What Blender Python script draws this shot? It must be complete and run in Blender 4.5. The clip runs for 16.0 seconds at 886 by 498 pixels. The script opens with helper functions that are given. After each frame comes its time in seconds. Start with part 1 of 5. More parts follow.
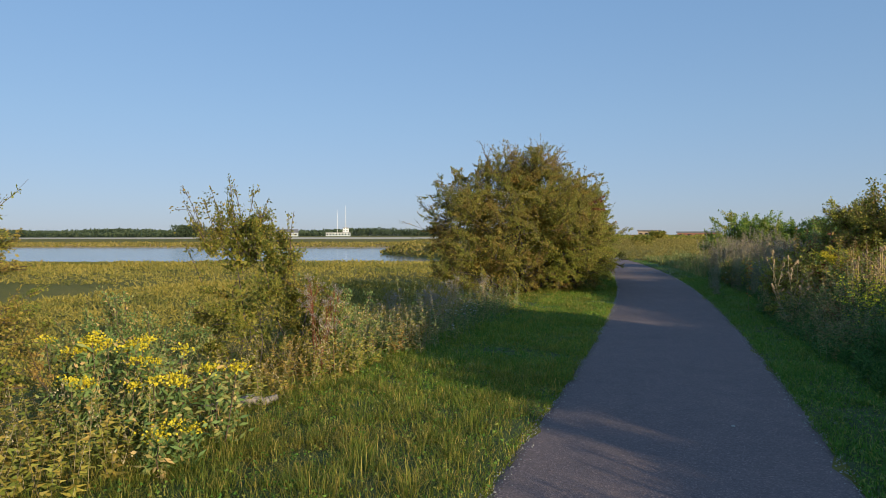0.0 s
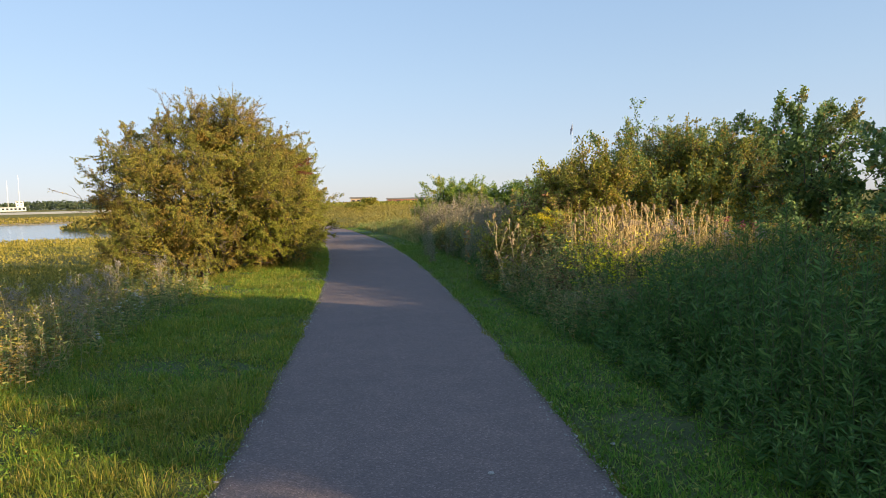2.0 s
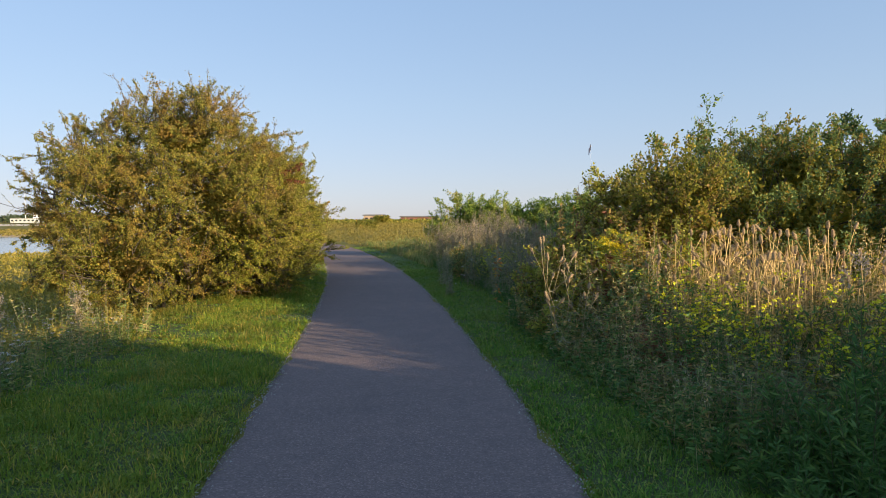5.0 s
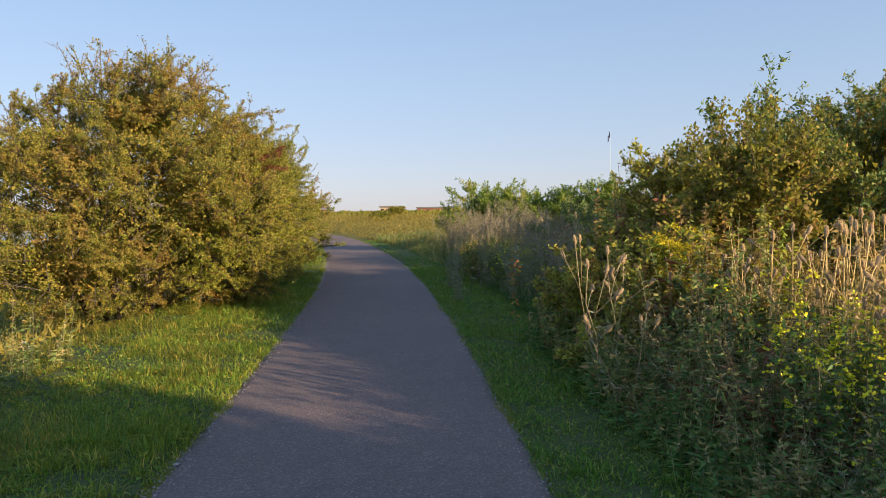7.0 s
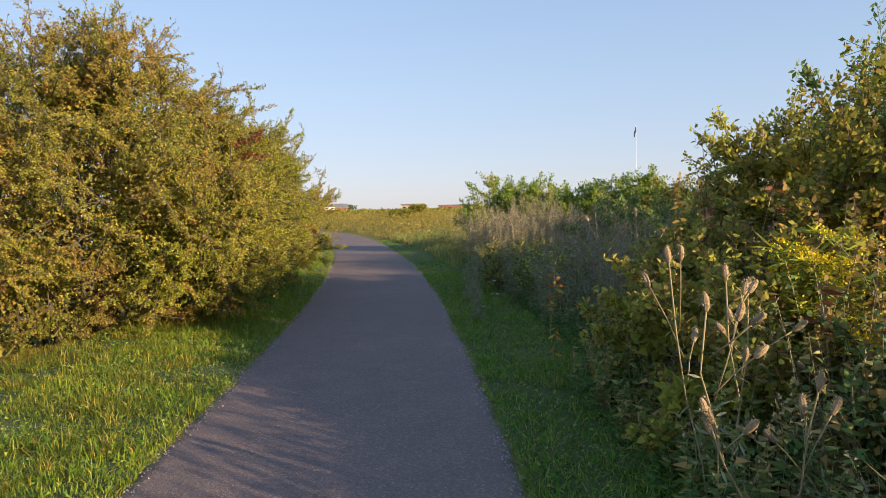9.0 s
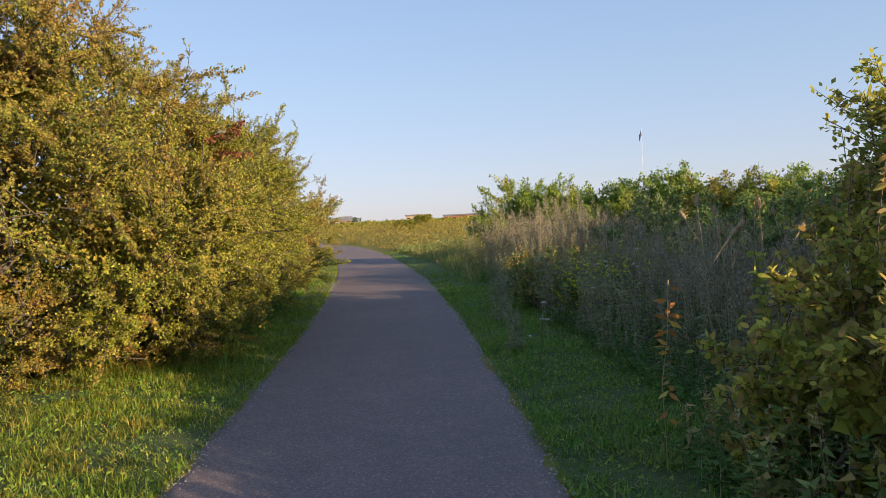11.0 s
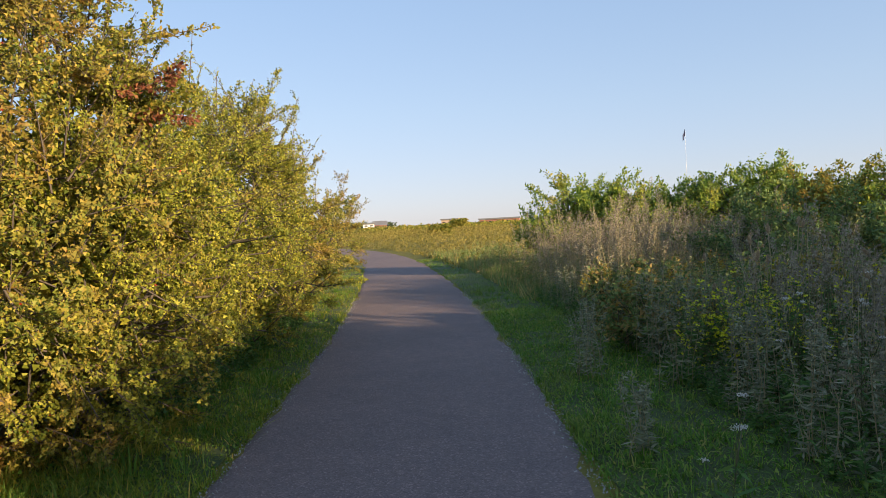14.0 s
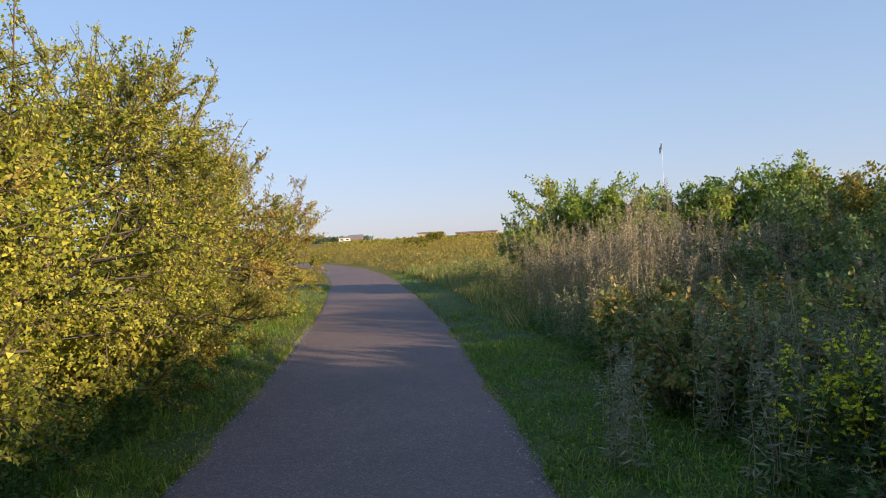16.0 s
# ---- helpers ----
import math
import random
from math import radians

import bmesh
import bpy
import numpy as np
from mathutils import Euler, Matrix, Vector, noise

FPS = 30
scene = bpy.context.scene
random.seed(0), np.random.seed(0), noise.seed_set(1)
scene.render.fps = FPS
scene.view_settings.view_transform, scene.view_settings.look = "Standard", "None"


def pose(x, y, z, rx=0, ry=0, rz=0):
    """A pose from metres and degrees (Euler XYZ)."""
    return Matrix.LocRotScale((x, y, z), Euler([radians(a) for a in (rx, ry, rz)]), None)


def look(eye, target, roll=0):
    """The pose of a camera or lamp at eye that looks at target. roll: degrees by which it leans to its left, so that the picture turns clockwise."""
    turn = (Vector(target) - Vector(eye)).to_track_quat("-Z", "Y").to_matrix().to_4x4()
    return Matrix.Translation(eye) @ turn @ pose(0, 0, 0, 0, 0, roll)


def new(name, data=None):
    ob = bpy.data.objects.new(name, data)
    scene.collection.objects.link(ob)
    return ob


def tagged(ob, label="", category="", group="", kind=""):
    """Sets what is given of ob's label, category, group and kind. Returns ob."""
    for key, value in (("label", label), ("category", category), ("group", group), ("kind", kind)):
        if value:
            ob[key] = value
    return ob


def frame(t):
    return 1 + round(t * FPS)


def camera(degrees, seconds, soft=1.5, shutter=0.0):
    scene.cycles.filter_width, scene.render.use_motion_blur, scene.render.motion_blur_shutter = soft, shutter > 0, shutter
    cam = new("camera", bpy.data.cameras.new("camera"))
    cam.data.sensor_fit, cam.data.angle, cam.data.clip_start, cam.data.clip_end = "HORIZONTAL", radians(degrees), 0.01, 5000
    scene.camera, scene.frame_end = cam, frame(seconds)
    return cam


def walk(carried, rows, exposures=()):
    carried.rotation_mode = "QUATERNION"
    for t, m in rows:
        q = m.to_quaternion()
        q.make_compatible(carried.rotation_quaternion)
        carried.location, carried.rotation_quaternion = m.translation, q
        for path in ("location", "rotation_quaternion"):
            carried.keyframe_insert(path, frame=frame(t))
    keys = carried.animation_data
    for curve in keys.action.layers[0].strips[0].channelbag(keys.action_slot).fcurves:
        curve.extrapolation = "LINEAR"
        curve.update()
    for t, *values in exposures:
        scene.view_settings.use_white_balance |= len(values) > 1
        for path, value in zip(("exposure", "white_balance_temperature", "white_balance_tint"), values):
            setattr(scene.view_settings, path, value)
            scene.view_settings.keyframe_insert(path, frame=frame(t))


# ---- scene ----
cam = camera(65.5, 16.0, 0.7)
PATH = [
    (0, (0.709, 1.552, 1.858), (0.709, 3.552, 1.817), -0.1),
    (0.5, (0.87, 2.306, 1.813), (1.362, 4.242, 1.722), 0.8),
    (1, (1.092, 2.929, 1.806), (1.778, 4.806, 1.718), -0.5),
    (1.5, (1.249, 3.557, 1.835), (1.943, 5.43, 1.745), -0.9),
    (2, (1.491, 4.201, 1.816), (2.281, 6.033, 1.673), -1.4),
    (2.5, (1.694, 4.831, 1.829), (2.427, 6.689, 1.724), -1.3),
    (3, (1.915, 5.402, 1.824), (2.659, 7.256, 1.735), -1.4),
    (3.2, (2.037, 5.722, 1.785), (2.755, 7.587, 1.698), -1.4),
    (5.3, (3.003, 7.937, 1.776), (3.763, 9.785, 1.688), -0.3),
    (5.5, (3.14, 8.12, 1.8), (3.886, 9.973, 1.707), -0.5),
    (6, (3.409, 8.775, 1.797), (4.147, 10.631, 1.691), -0.3),
    (6.5, (3.671, 9.292, 1.796), (4.415, 11.145, 1.675), -0.7),
    (7, (3.957, 9.915, 1.79), (4.666, 11.782, 1.676), -1.0),
    (7.5, (4.224, 10.457, 1.822), (4.932, 12.324, 1.703), -1.3),
    (8, (4.497, 11.062, 1.795), (5.185, 12.936, 1.676), -1.3),
    (8.5, (4.758, 11.656, 1.798), (5.443, 13.529, 1.641), -1.4),
    (9, (4.981, 12.267, 1.767), (5.628, 14.156, 1.648), -1.2),
    (9.2, (5.038, 12.524, 1.733), (5.666, 14.422, 1.694), -1.4),
    (11.3, (5.504, 14.697, 1.666), (6.14, 16.591, 1.574), -2.9),
    (11.5, (5.562, 14.923, 1.634), (6.2, 16.817, 1.56), -2.8),
    (12, (5.714, 15.531, 1.646), (6.288, 17.446, 1.589), -3.0),
    (12.5, (5.801, 16.085, 1.629), (6.133, 18.056, 1.581), -2.6),
    (13, (5.985, 16.695, 1.641), (6.439, 18.642, 1.592), -2.0),
    (13.5, (6.175, 17.229, 1.671), (6.628, 19.176, 1.617), -2.4),
    (14, (6.367, 17.853, 1.668), (6.905, 19.778, 1.596), -3.1),
    (14.5, (6.565, 18.418, 1.648), (7.129, 20.335, 1.564), -3.8),
    (15, (6.748, 19.052, 1.668), (7.321, 20.967, 1.606), -3.9),
    (15.5, (6.986, 19.596, 1.636), (7.581, 21.505, 1.584), -4.3),
    (16, (7.154, 20.218, 1.626), (7.758, 22.124, 1.59), -3.2),
]
walk(cam, [(t, look(eye, target, roll)) for t, eye, target, roll in PATH],
     [(0.0, 0.34, 5550, 7), (0.4, 0.42, 5650, 8), (0.9, 0.72, 6000, 10), (1.5, 0.72, 6050, 10), (2.0, 1.0, 6450, 11), (2.5, 0.76, 6150, 11), (3.0, 0.78, 6150, 12), (5.3, 0.88, 6350, 13), (6.0, 0.95, 6450, 14), (6.5, 1.03, 6550, 15), (7.0, 0.88, 6400, 15), (8.5, 1.06, 6650, 15), (9.0, 0.98, 6500, 15), (11.5, 0.91, 6400, 16), (12.5, 1.08, 6500, 16), (13.5, 0.96, 6400, 15), (14.5, 1.0, 6600, 14), (15.5, 0.86, 6250, 15), (16.0, 0.84, 6150, 16)])
# end of walk

# ---- daylight: a low evening sun behind and to the side of the path ----
SUN_AZ, SUN_EL = math.atan2(0.56, -0.83), radians(13.0)      # bearing from +y towards +x
sun_data = bpy.data.lights.new("sun", "SUN")
sun_data.energy, sun_data.angle, sun_data.color = 5.0, radians(0.6), (1.0, 0.77, 0.46)
sun = new("sun", sun_data)
sun_way = Vector((math.sin(SUN_AZ) * math.cos(SUN_EL), math.cos(SUN_AZ) * math.cos(SUN_EL), math.sin(SUN_EL)))
sun.matrix_basis = look(sun_way * 60, (0, 0, 0))
world = bpy.data.worlds.new("evening_sky")
scene.world = world
world.use_nodes = True
wn = world.node_tree
sky = wn.nodes.new("ShaderNodeTexSky")
sky.sky_type, sky.sun_disc = "NISHITA", False
sky.sun_elevation, sky.sun_rotation = SUN_EL, SUN_AZ
sky.air_density, sky.dust_density, sky.ozone_density = 1.0, 0.25, 3.0
soften = wn.nodes.new("ShaderNodeGamma")
soften.inputs["Gamma"].default_value = 0.36
tint = wn.nodes.new("ShaderNodeMix")
tint.data_type, tint.blend_type = "RGBA", "MULTIPLY"
tint.inputs["Factor"].default_value = 1.0
sky_at = wn.nodes.new("ShaderNodeTexCoord")
height = wn.nodes.new("ShaderNodeSeparateXYZ")
haze = wn.nodes.new("ShaderNodeValToRGB")          # a faint lilac haze low down, clear blue above
for stop, (place_at, colour) in zip((haze.color_ramp.elements[0], haze.color_ramp.elements.new(0.16), haze.color_ramp.elements[-1]),
                                    ((0.0, (0.80, 0.82, 0.95, 1)), (0.16, (0.76, 0.85, 0.98, 1)), (0.45, (0.64, 0.81, 1.02, 1)))):
    stop.position, stop.color = place_at, colour
wn.links.new(sky_at.outputs["Generated"], height.inputs["Vector"])
wn.links.new(height.outputs["Z"], haze.inputs["Fac"])
wn.links.new(haze.outputs["Color"], tint.inputs["B"])
wn.links.new(sky.outputs["Color"], soften.inputs["Color"])
wn.links.new(soften.outputs["Color"], tint.inputs["A"])
wn.links.new(tint.outputs["Result"], wn.nodes["Background"].inputs["Color"])
wn.nodes["Background"].inputs["Strength"].default_value = 0.265


# ---- materials ----
def material(name):
    m = bpy.data.materials.new(name)
    m.use_nodes = True
    t = m.node_tree
    return m, t, t.nodes["Principled BSDF"], t.nodes, t.links


def ramp(nodes, stops):
    r = nodes.new("ShaderNodeValToRGB")
    e = r.color_ramp.elements
    while len(e) < len(stops):
        e.new(0.5)
    for i, (p, c) in enumerate(stops):
        e[i].position, e[i].color = p, (*c, 1)
    return r


def noise_node(t, scale, detail=4.0, rough=0.55, coord=None):
    n = t.nodes.new("ShaderNodeTexNoise")
    n.inputs["Scale"].default_value, n.inputs["Detail"].default_value, n.inputs["Roughness"].default_value = scale, detail, rough
    if coord is None:
        coord = t.nodes.new("ShaderNodeTexCoord").outputs["Object"]
    t.links.new(coord, n.inputs["Vector"])
    return n


def leaf_material(name, stops, patch=None, patch_scale=0.9, patch_at=(0.52, 0.68), through_light=0.35, rough=0.55):
    """Leaves and blades: a colour for each leaf, patches of a second colour, light that comes through."""
    m, t, b, nodes, links = material(name)
    geo = nodes.new("ShaderNodeNewGeometry")
    r = ramp(nodes, stops)
    links.new(geo.outputs["Random Per Island"], r.inputs["Fac"])
    col = r.outputs["Color"]
    if patch:
        n = noise_node(t, patch_scale, 5.0, 0.7)
        f = nodes.new("ShaderNodeMapRange")
        f.inputs["From Min"].default_value, f.inputs["From Max"].default_value = patch_at
        links.new(n.outputs["Fac"], f.inputs["Value"])
        p = ramp(nodes, patch)
        links.new(geo.outputs["Random Per Island"], p.inputs["Fac"])
        mix = nodes.new("ShaderNodeMix")
        mix.data_type = "RGBA"
        links.new(f.outputs["Result"], mix.inputs["Factor"])
        links.new(col, mix.inputs["A"])
        links.new(p.outputs["Color"], mix.inputs["B"])
        col = mix.outputs["Result"]
    links.new(col, b.inputs["Base Color"])
    b.inputs["Roughness"].default_value = rough
    b.inputs["Specular IOR Level"].default_value = 0.25
    tr = nodes.new("ShaderNodeBsdfTranslucent")
    links.new(col, tr.inputs["Color"])
    ms = nodes.new("ShaderNodeMixShader")
    ms.inputs["Fac"].default_value = through_light
    links.new(b.outputs["BSDF"], ms.inputs[1])
    links.new(tr.outputs["BSDF"], ms.inputs[2])
    links.new(ms.outputs["Shader"], nodes["Material Output"].inputs["Surface"])
    return m


def rough_material(name, stops, scale=6.0, fine=60.0, rough=0.85, bump=0.4, depth=0.01, metallic=0.0):
    """Bark, soil, render, timber: two scales of colour and a fine relief."""
    m, t, b, nodes, links = material(name)
    n1 = noise_node(t, scale, 6.0, 0.6)
    n2 = noise_node(t, fine, 3.0, 0.6)
    mx = nodes.new("ShaderNodeMix")
    mx.inputs["Factor"].default_value = 0.4
    links.new(n1.outputs["Fac"], mx.inputs["A"])
    links.new(n2.outputs["Fac"], mx.inputs["B"])
    r = ramp(nodes, stops)
    links.new(mx.outputs["Result"], r.inputs["Fac"])
    links.new(r.outputs["Color"], b.inputs["Base Color"])
    b.inputs["Roughness"].default_value, b.inputs["Metallic"].default_value = rough, metallic
    bp = nodes.new("ShaderNodeBump")
    bp.inputs["Strength"].default_value, bp.inputs["Distance"].default_value = bump, depth
    links.new(mx.outputs["Result"], bp.inputs["Height"])
    links.new(bp.outputs["Normal"], b.inputs["Normal"])
    return m


HAWTHORN = leaf_material("hawthorn_leaves",
    [(0.0, (0.109, 0.149, 0.0247)), (0.35, (0.218, 0.248, 0.037)), (0.72, (0.364, 0.332, 0.0519)), (0.92, (0.424, 0.317, 0.0588)), (1.0, (0.559, 0.454, 0.0825))],
    [(0.0, (0.206, 0.131, 0.0355)), (0.5, (0.342, 0.215, 0.0517)), (1.0, (0.46, 0.305, 0.0683))], 1.3, (0.47, 0.62), 0.35)
HAWTHORN_GREEN = leaf_material("hawthorn_green_leaves",
    [(0.0, (0.126, 0.156, 0.0262)), (0.5, (0.253, 0.26, 0.0405)), (0.9, (0.404, 0.348, 0.0537)), (1.0, (0.571, 0.4, 0.0715))],
    [(0.0, (0.218, 0.164, 0.0358)), (1.0, (0.439, 0.236, 0.0537))], 0.7, (0.5, 0.7), 0.52)
TALL_WEED = leaf_material("browning_weed_leaves",
    [(0.0, (0.213, 0.164, 0.0572)), (0.5, (0.377, 0.261, 0.0815)), (0.85, (0.507, 0.326, 0.0979)), (1.0, (0.685, 0.554, 0.13))], None, 1, (0, 1), 0.52)
TALL_LEAF = leaf_material("yellow_green_leaves",
    [(0.0, (0.199, 0.237, 0.0455)), (0.5, (0.382, 0.398, 0.068)), (1.0, (0.625, 0.56, 0.106))], [(0.0, (0.283, 0.191, 0.0606)), (1.0, (0.482, 0.325, 0.0907))], 0.9, (0.48, 0.62), 0.52)
HAWTHORN_GOLD = leaf_material("golden_green_hawthorn_leaves",
    [(0.0, (0.122, 0.16, 0.0224)), (0.4, (0.243, 0.266, 0.0338)), (0.8, (0.401, 0.384, 0.0461)), (1.0, (0.569, 0.518, 0.0716))],
    [(0.0, (0.193, 0.141, 0.0307)), (1.0, (0.413, 0.318, 0.0564))], 0.8, (0.54, 0.68), 0.36)
YELLOWING = leaf_material("yellowing_leaves",
    [(0.0, (0.184, 0.168, 0.0218)), (0.5, (0.307, 0.261, 0.0327)), (1.0, (0.421, 0.345, 0.0508))], None, 1, (0, 1), 0.4)
BRAMBLE = leaf_material("bramble_leaves",
    [(0.0, (0.076, 0.134, 0.0437)), (0.5, (0.152, 0.238, 0.0685)), (0.92, (0.274, 0.352, 0.0934)), (1.0, (0.607, 0.288, 0.0934))],
    [(0.0, (0.182, 0.16, 0.0624)), (1.0, (0.426, 0.32, 0.109))], 0.6, (0.55, 0.7), 0.3)
ELDER = leaf_material("elder_leaves",
    [(0.0, (0.138, 0.22, 0.0393)), (0.6, (0.274, 0.378, 0.0612)), (1.0, (0.517, 0.534, 0.0875))],
    [(0.0, (0.378, 0.347, 0.0546)), (1.0, (0.686, 0.534, 0.0875))], 0.6, (0.5, 0.66), 0.52)
NETTLE = leaf_material("herb_leaves",
    [(0.0, (0.0541, 0.125, 0.0316)), (0.6, (0.105, 0.222, 0.0536)), (1.0, (0.211, 0.32, 0.0731))], None, 1, (0, 1), 0.35)
MIXED_HERB = leaf_material("mixed_herb_leaves",
    [(0.0, (0.106, 0.176, 0.0498)), (0.5, (0.213, 0.3, 0.0829)), (0.85, (0.39, 0.387, 0.117)), (1.0, (0.67, 0.422, 0.166))],
    [(0.0, (0.319, 0.193, 0.0995)), (1.0, (0.636, 0.422, 0.199))], 1.2, (0.52, 0.66), 0.35)
DRY_HERB = leaf_material("dry_stalks",
    [(0.0, (0.173, 0.143, 0.0815)), (0.5, (0.35, 0.281, 0.155)), (1.0, (0.627, 0.511, 0.281))], None, 1, (0, 1), 0.2, 0.8)
STRAW = leaf_material("straw_stalks",
    [(0.0, (0.437, 0.306, 0.124)), (0.5, (0.7, 0.503, 0.209)), (1.0, (0.918, 0.678, 0.312))], None, 1, (0, 1), 0.2, 0.75)
STRAW_LEAF = leaf_material("straw_and_green_leaves",
    [(0.0, (0.185, 0.195, 0.0432)), (0.4, (0.346, 0.319, 0.0757)), (0.7, (0.577, 0.433, 0.162)), (1.0, (0.809, 0.594, 0.27))], None, 1, (0, 1), 0.52, 0.7)
RUST = leaf_material("rusty_leaves",
    [(0.0, (0.135, 0.045, 0.027)), (0.6, (0.255, 0.09, 0.045)), (1.0, (0.39, 0.18, 0.075))], None, 1, (0, 1), 0.3)
GRASS = leaf_material("grass_blades",
    [(0.0, (0.124, 0.191, 0.0215)), (0.55, (0.232, 0.323, 0.0337)), (0.92, (0.393, 0.411, 0.0462)), (1.0, (0.785, 0.503, 0.113))],
    [(0.0, (0.321, 0.282, 0.0383)), (0.6, (0.609, 0.386, 0.0616)), (1.0, (0.95, 0.566, 0.138))], 0.9, (0.56, 0.74), 0.4)
# less straw than GRASS; the shaded verge's cooler tone is put into this colour too
SHADE_GREEN_GRASS = leaf_material("shade_green_grass_blades",
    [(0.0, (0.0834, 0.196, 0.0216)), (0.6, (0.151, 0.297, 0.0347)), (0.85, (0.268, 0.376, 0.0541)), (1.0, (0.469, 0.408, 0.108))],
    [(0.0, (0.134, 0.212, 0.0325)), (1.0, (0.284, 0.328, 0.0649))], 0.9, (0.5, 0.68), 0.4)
LONG_GRASS = leaf_material("long_grass_blades",
    [(0.0, (0.124, 0.182, 0.0228)), (0.5, (0.228, 0.262, 0.0342)), (0.8, (0.392, 0.344, 0.057)), (1.0, (0.681, 0.506, 0.126))],
    [(0.0, (0.289, 0.243, 0.0399)), (0.6, (0.496, 0.363, 0.0684)), (1.0, (0.744, 0.525, 0.126))], 0.5, (0.5, 0.66), 0.52)
MARSH = leaf_material("marsh_grass_blades",
    [(0.0, (0.209, 0.199, 0.0363)), (0.5, (0.373, 0.299, 0.0509)), (1.0, (0.44, 0.34, 0.075))],
    [(0.0, (0.116, 0.14, 0.029)), (1.0, (0.279, 0.239, 0.0509))], 0.12, (0.5, 0.62), 0.4)
GOLD_FIELD = leaf_material("golden_field_blades",
    [(0.0, (0.153, 0.146, 0.0287)), (0.5, (0.294, 0.238, 0.0459)), (1.0, (0.46, 0.343, 0.0918))],
    [(0.0, (0.102, 0.119, 0.0287)), (1.0, (0.255, 0.172, 0.0517))], 0.15, (0.5, 0.62), 0.4)
YELLOW = leaf_material("yellow_flowers", [(0.0, (0.55, 0.42, 0.01)), (1.0, (0.78, 0.64, 0.03))], None, 1, (0, 1), 0.25)
GOLDENROD_LEAF = leaf_material("goldenrod_leaves", [(0.0, (0.17, 0.25, 0.04)), (0.6, (0.34, 0.43, 0.063)), (1.0, (0.64, 0.6, 0.09))], None, 1, (0, 1), 0.5)
ORANGE = leaf_material("orange_leaves", [(0.0, (0.34, 0.13, 0.04)), (0.6, (0.5, 0.24, 0.06)), (1.0, (0.6, 0.45, 0.08))], None, 1, (0, 1), 0.4)
FAR_TREES = leaf_material("far_tree_leaves", [(0.0, (0.04, 0.06, 0.03)), (1.0, (0.09, 0.115, 0.055))], None, 1, (0, 1), 0.2)
OCHRE = leaf_material("ochre_plumes", [(0.0, (0.27, 0.19, 0.03)), (1.0, (0.46, 0.34, 0.05))], None, 1, (0, 1), 0.25)
LEMON = leaf_material("lemon_flowers", [(0.0, (0.68, 0.66, 0.02)), (1.0, (0.8, 0.78, 0.05))], None, 1, (0, 1), 0.25)
WHITE = leaf_material("white_flowers", [(0.0, (0.55, 0.52, 0.45)), (1.0, (0.75, 0.72, 0.66))], None, 1, (0, 1), 0.25)
FLUFF = leaf_material("thistle_down", [(0.0, (0.24, 0.2, 0.16)), (1.0, (0.46, 0.41, 0.35))], None, 1, (0, 1), 0.35, 0.9)
SEED_FLUFF = leaf_material("grey_seed_fluff", [(0.0, (0.22, 0.185, 0.13)), (1.0, (0.44, 0.375, 0.27))], None, 1, (0, 1), 0.3, 0.9)
PINK = leaf_material("pink_petals", [(0.0, (0.34, 0.06, 0.09)), (1.0, (0.5, 0.16, 0.2))], None, 1, (0, 1), 0.25)
BERRY = leaf_material("red_berries", [(0.0, (0.24, 0.02, 0.012)), (1.0, (0.42, 0.05, 0.02))], None, 1, (0, 1), 0.05, 0.3)
BARK = rough_material("bark", [(0.3, (0.05, 0.038, 0.028)), (0.7, (0.14, 0.11, 0.085))], 9, 70)
GREY_LEAF = leaf_material("grey_green_leaves",
    [(0.0, (0.154, 0.174, 0.103)), (0.6, (0.27, 0.284, 0.173)), (1.0, (0.411, 0.389, 0.248))], None, 1, (0, 1), 0.25)
TWIG = rough_material("twig_bark", [(0.3, (0.07, 0.045, 0.03)), (0.7, (0.17, 0.115, 0.075))], 14, 90)
GREEN_STEM = rough_material("green_stem", [(0.3, (0.07, 0.09, 0.03)), (0.7, (0.14, 0.13, 0.05))], 14, 90, 0.6)
TEASEL = rough_material("teasel_head", [(0.3, (0.23, 0.16, 0.09)), (0.7, (0.43, 0.31, 0.18))], 30, 220, 0.9, 0.8)
DEADWOOD = rough_material("dead_wood", [(0.3, (0.16, 0.13, 0.11)), (0.7, (0.36, 0.31, 0.27))], 12, 90)
WHITE_PAINT = rough_material("white_render", [(0.3, (0.72, 0.72, 0.72)), (0.7, (0.82, 0.82, 0.8))], 0.3, 3, 0.7, 0.1)
CLADDING = rough_material("pale_grey_cladding", [(0.3, (0.4, 0.42, 0.42)), (0.7, (0.52, 0.54, 0.53))], 0.3, 3, 0.7, 0.1)
TAN_BRICK = rough_material("pale_brick", [(0.3, (0.36, 0.25, 0.18)), (0.7, (0.5, 0.37, 0.27))], 0.3, 5, 0.85, 0.2)
RED_BRICK = rough_material("red_brick", [(0.3, (0.3, 0.13, 0.09)), (0.7, (0.42, 0.2, 0.14))], 0.3, 5, 0.85, 0.2)
GREY_ROOF = rough_material("grey_roof", [(0.3, (0.12, 0.12, 0.13)), (0.7, (0.2, 0.2, 0.21))], 0.3, 5, 0.8, 0.2)
DARK_GLASS, _, _b, _, _ = material("dark_window_glass")
_b.inputs["Base Color"].default_value, _b.inputs["Roughness"].default_value = (0.03, 0.035, 0.04, 1), 0.1
FLAG_CLOTH = rough_material("dark_flag_cloth", [(0.3, (0.02, 0.03, 0.08)), (0.7, (0.05, 0.06, 0.13))], 2, 20, 0.8, 0.2)
PEBBLE = rough_material("pale_stone", [(0.3, (0.25, 0.23, 0.21)), (0.7, (0.45, 0.42, 0.38))], 30, 200)


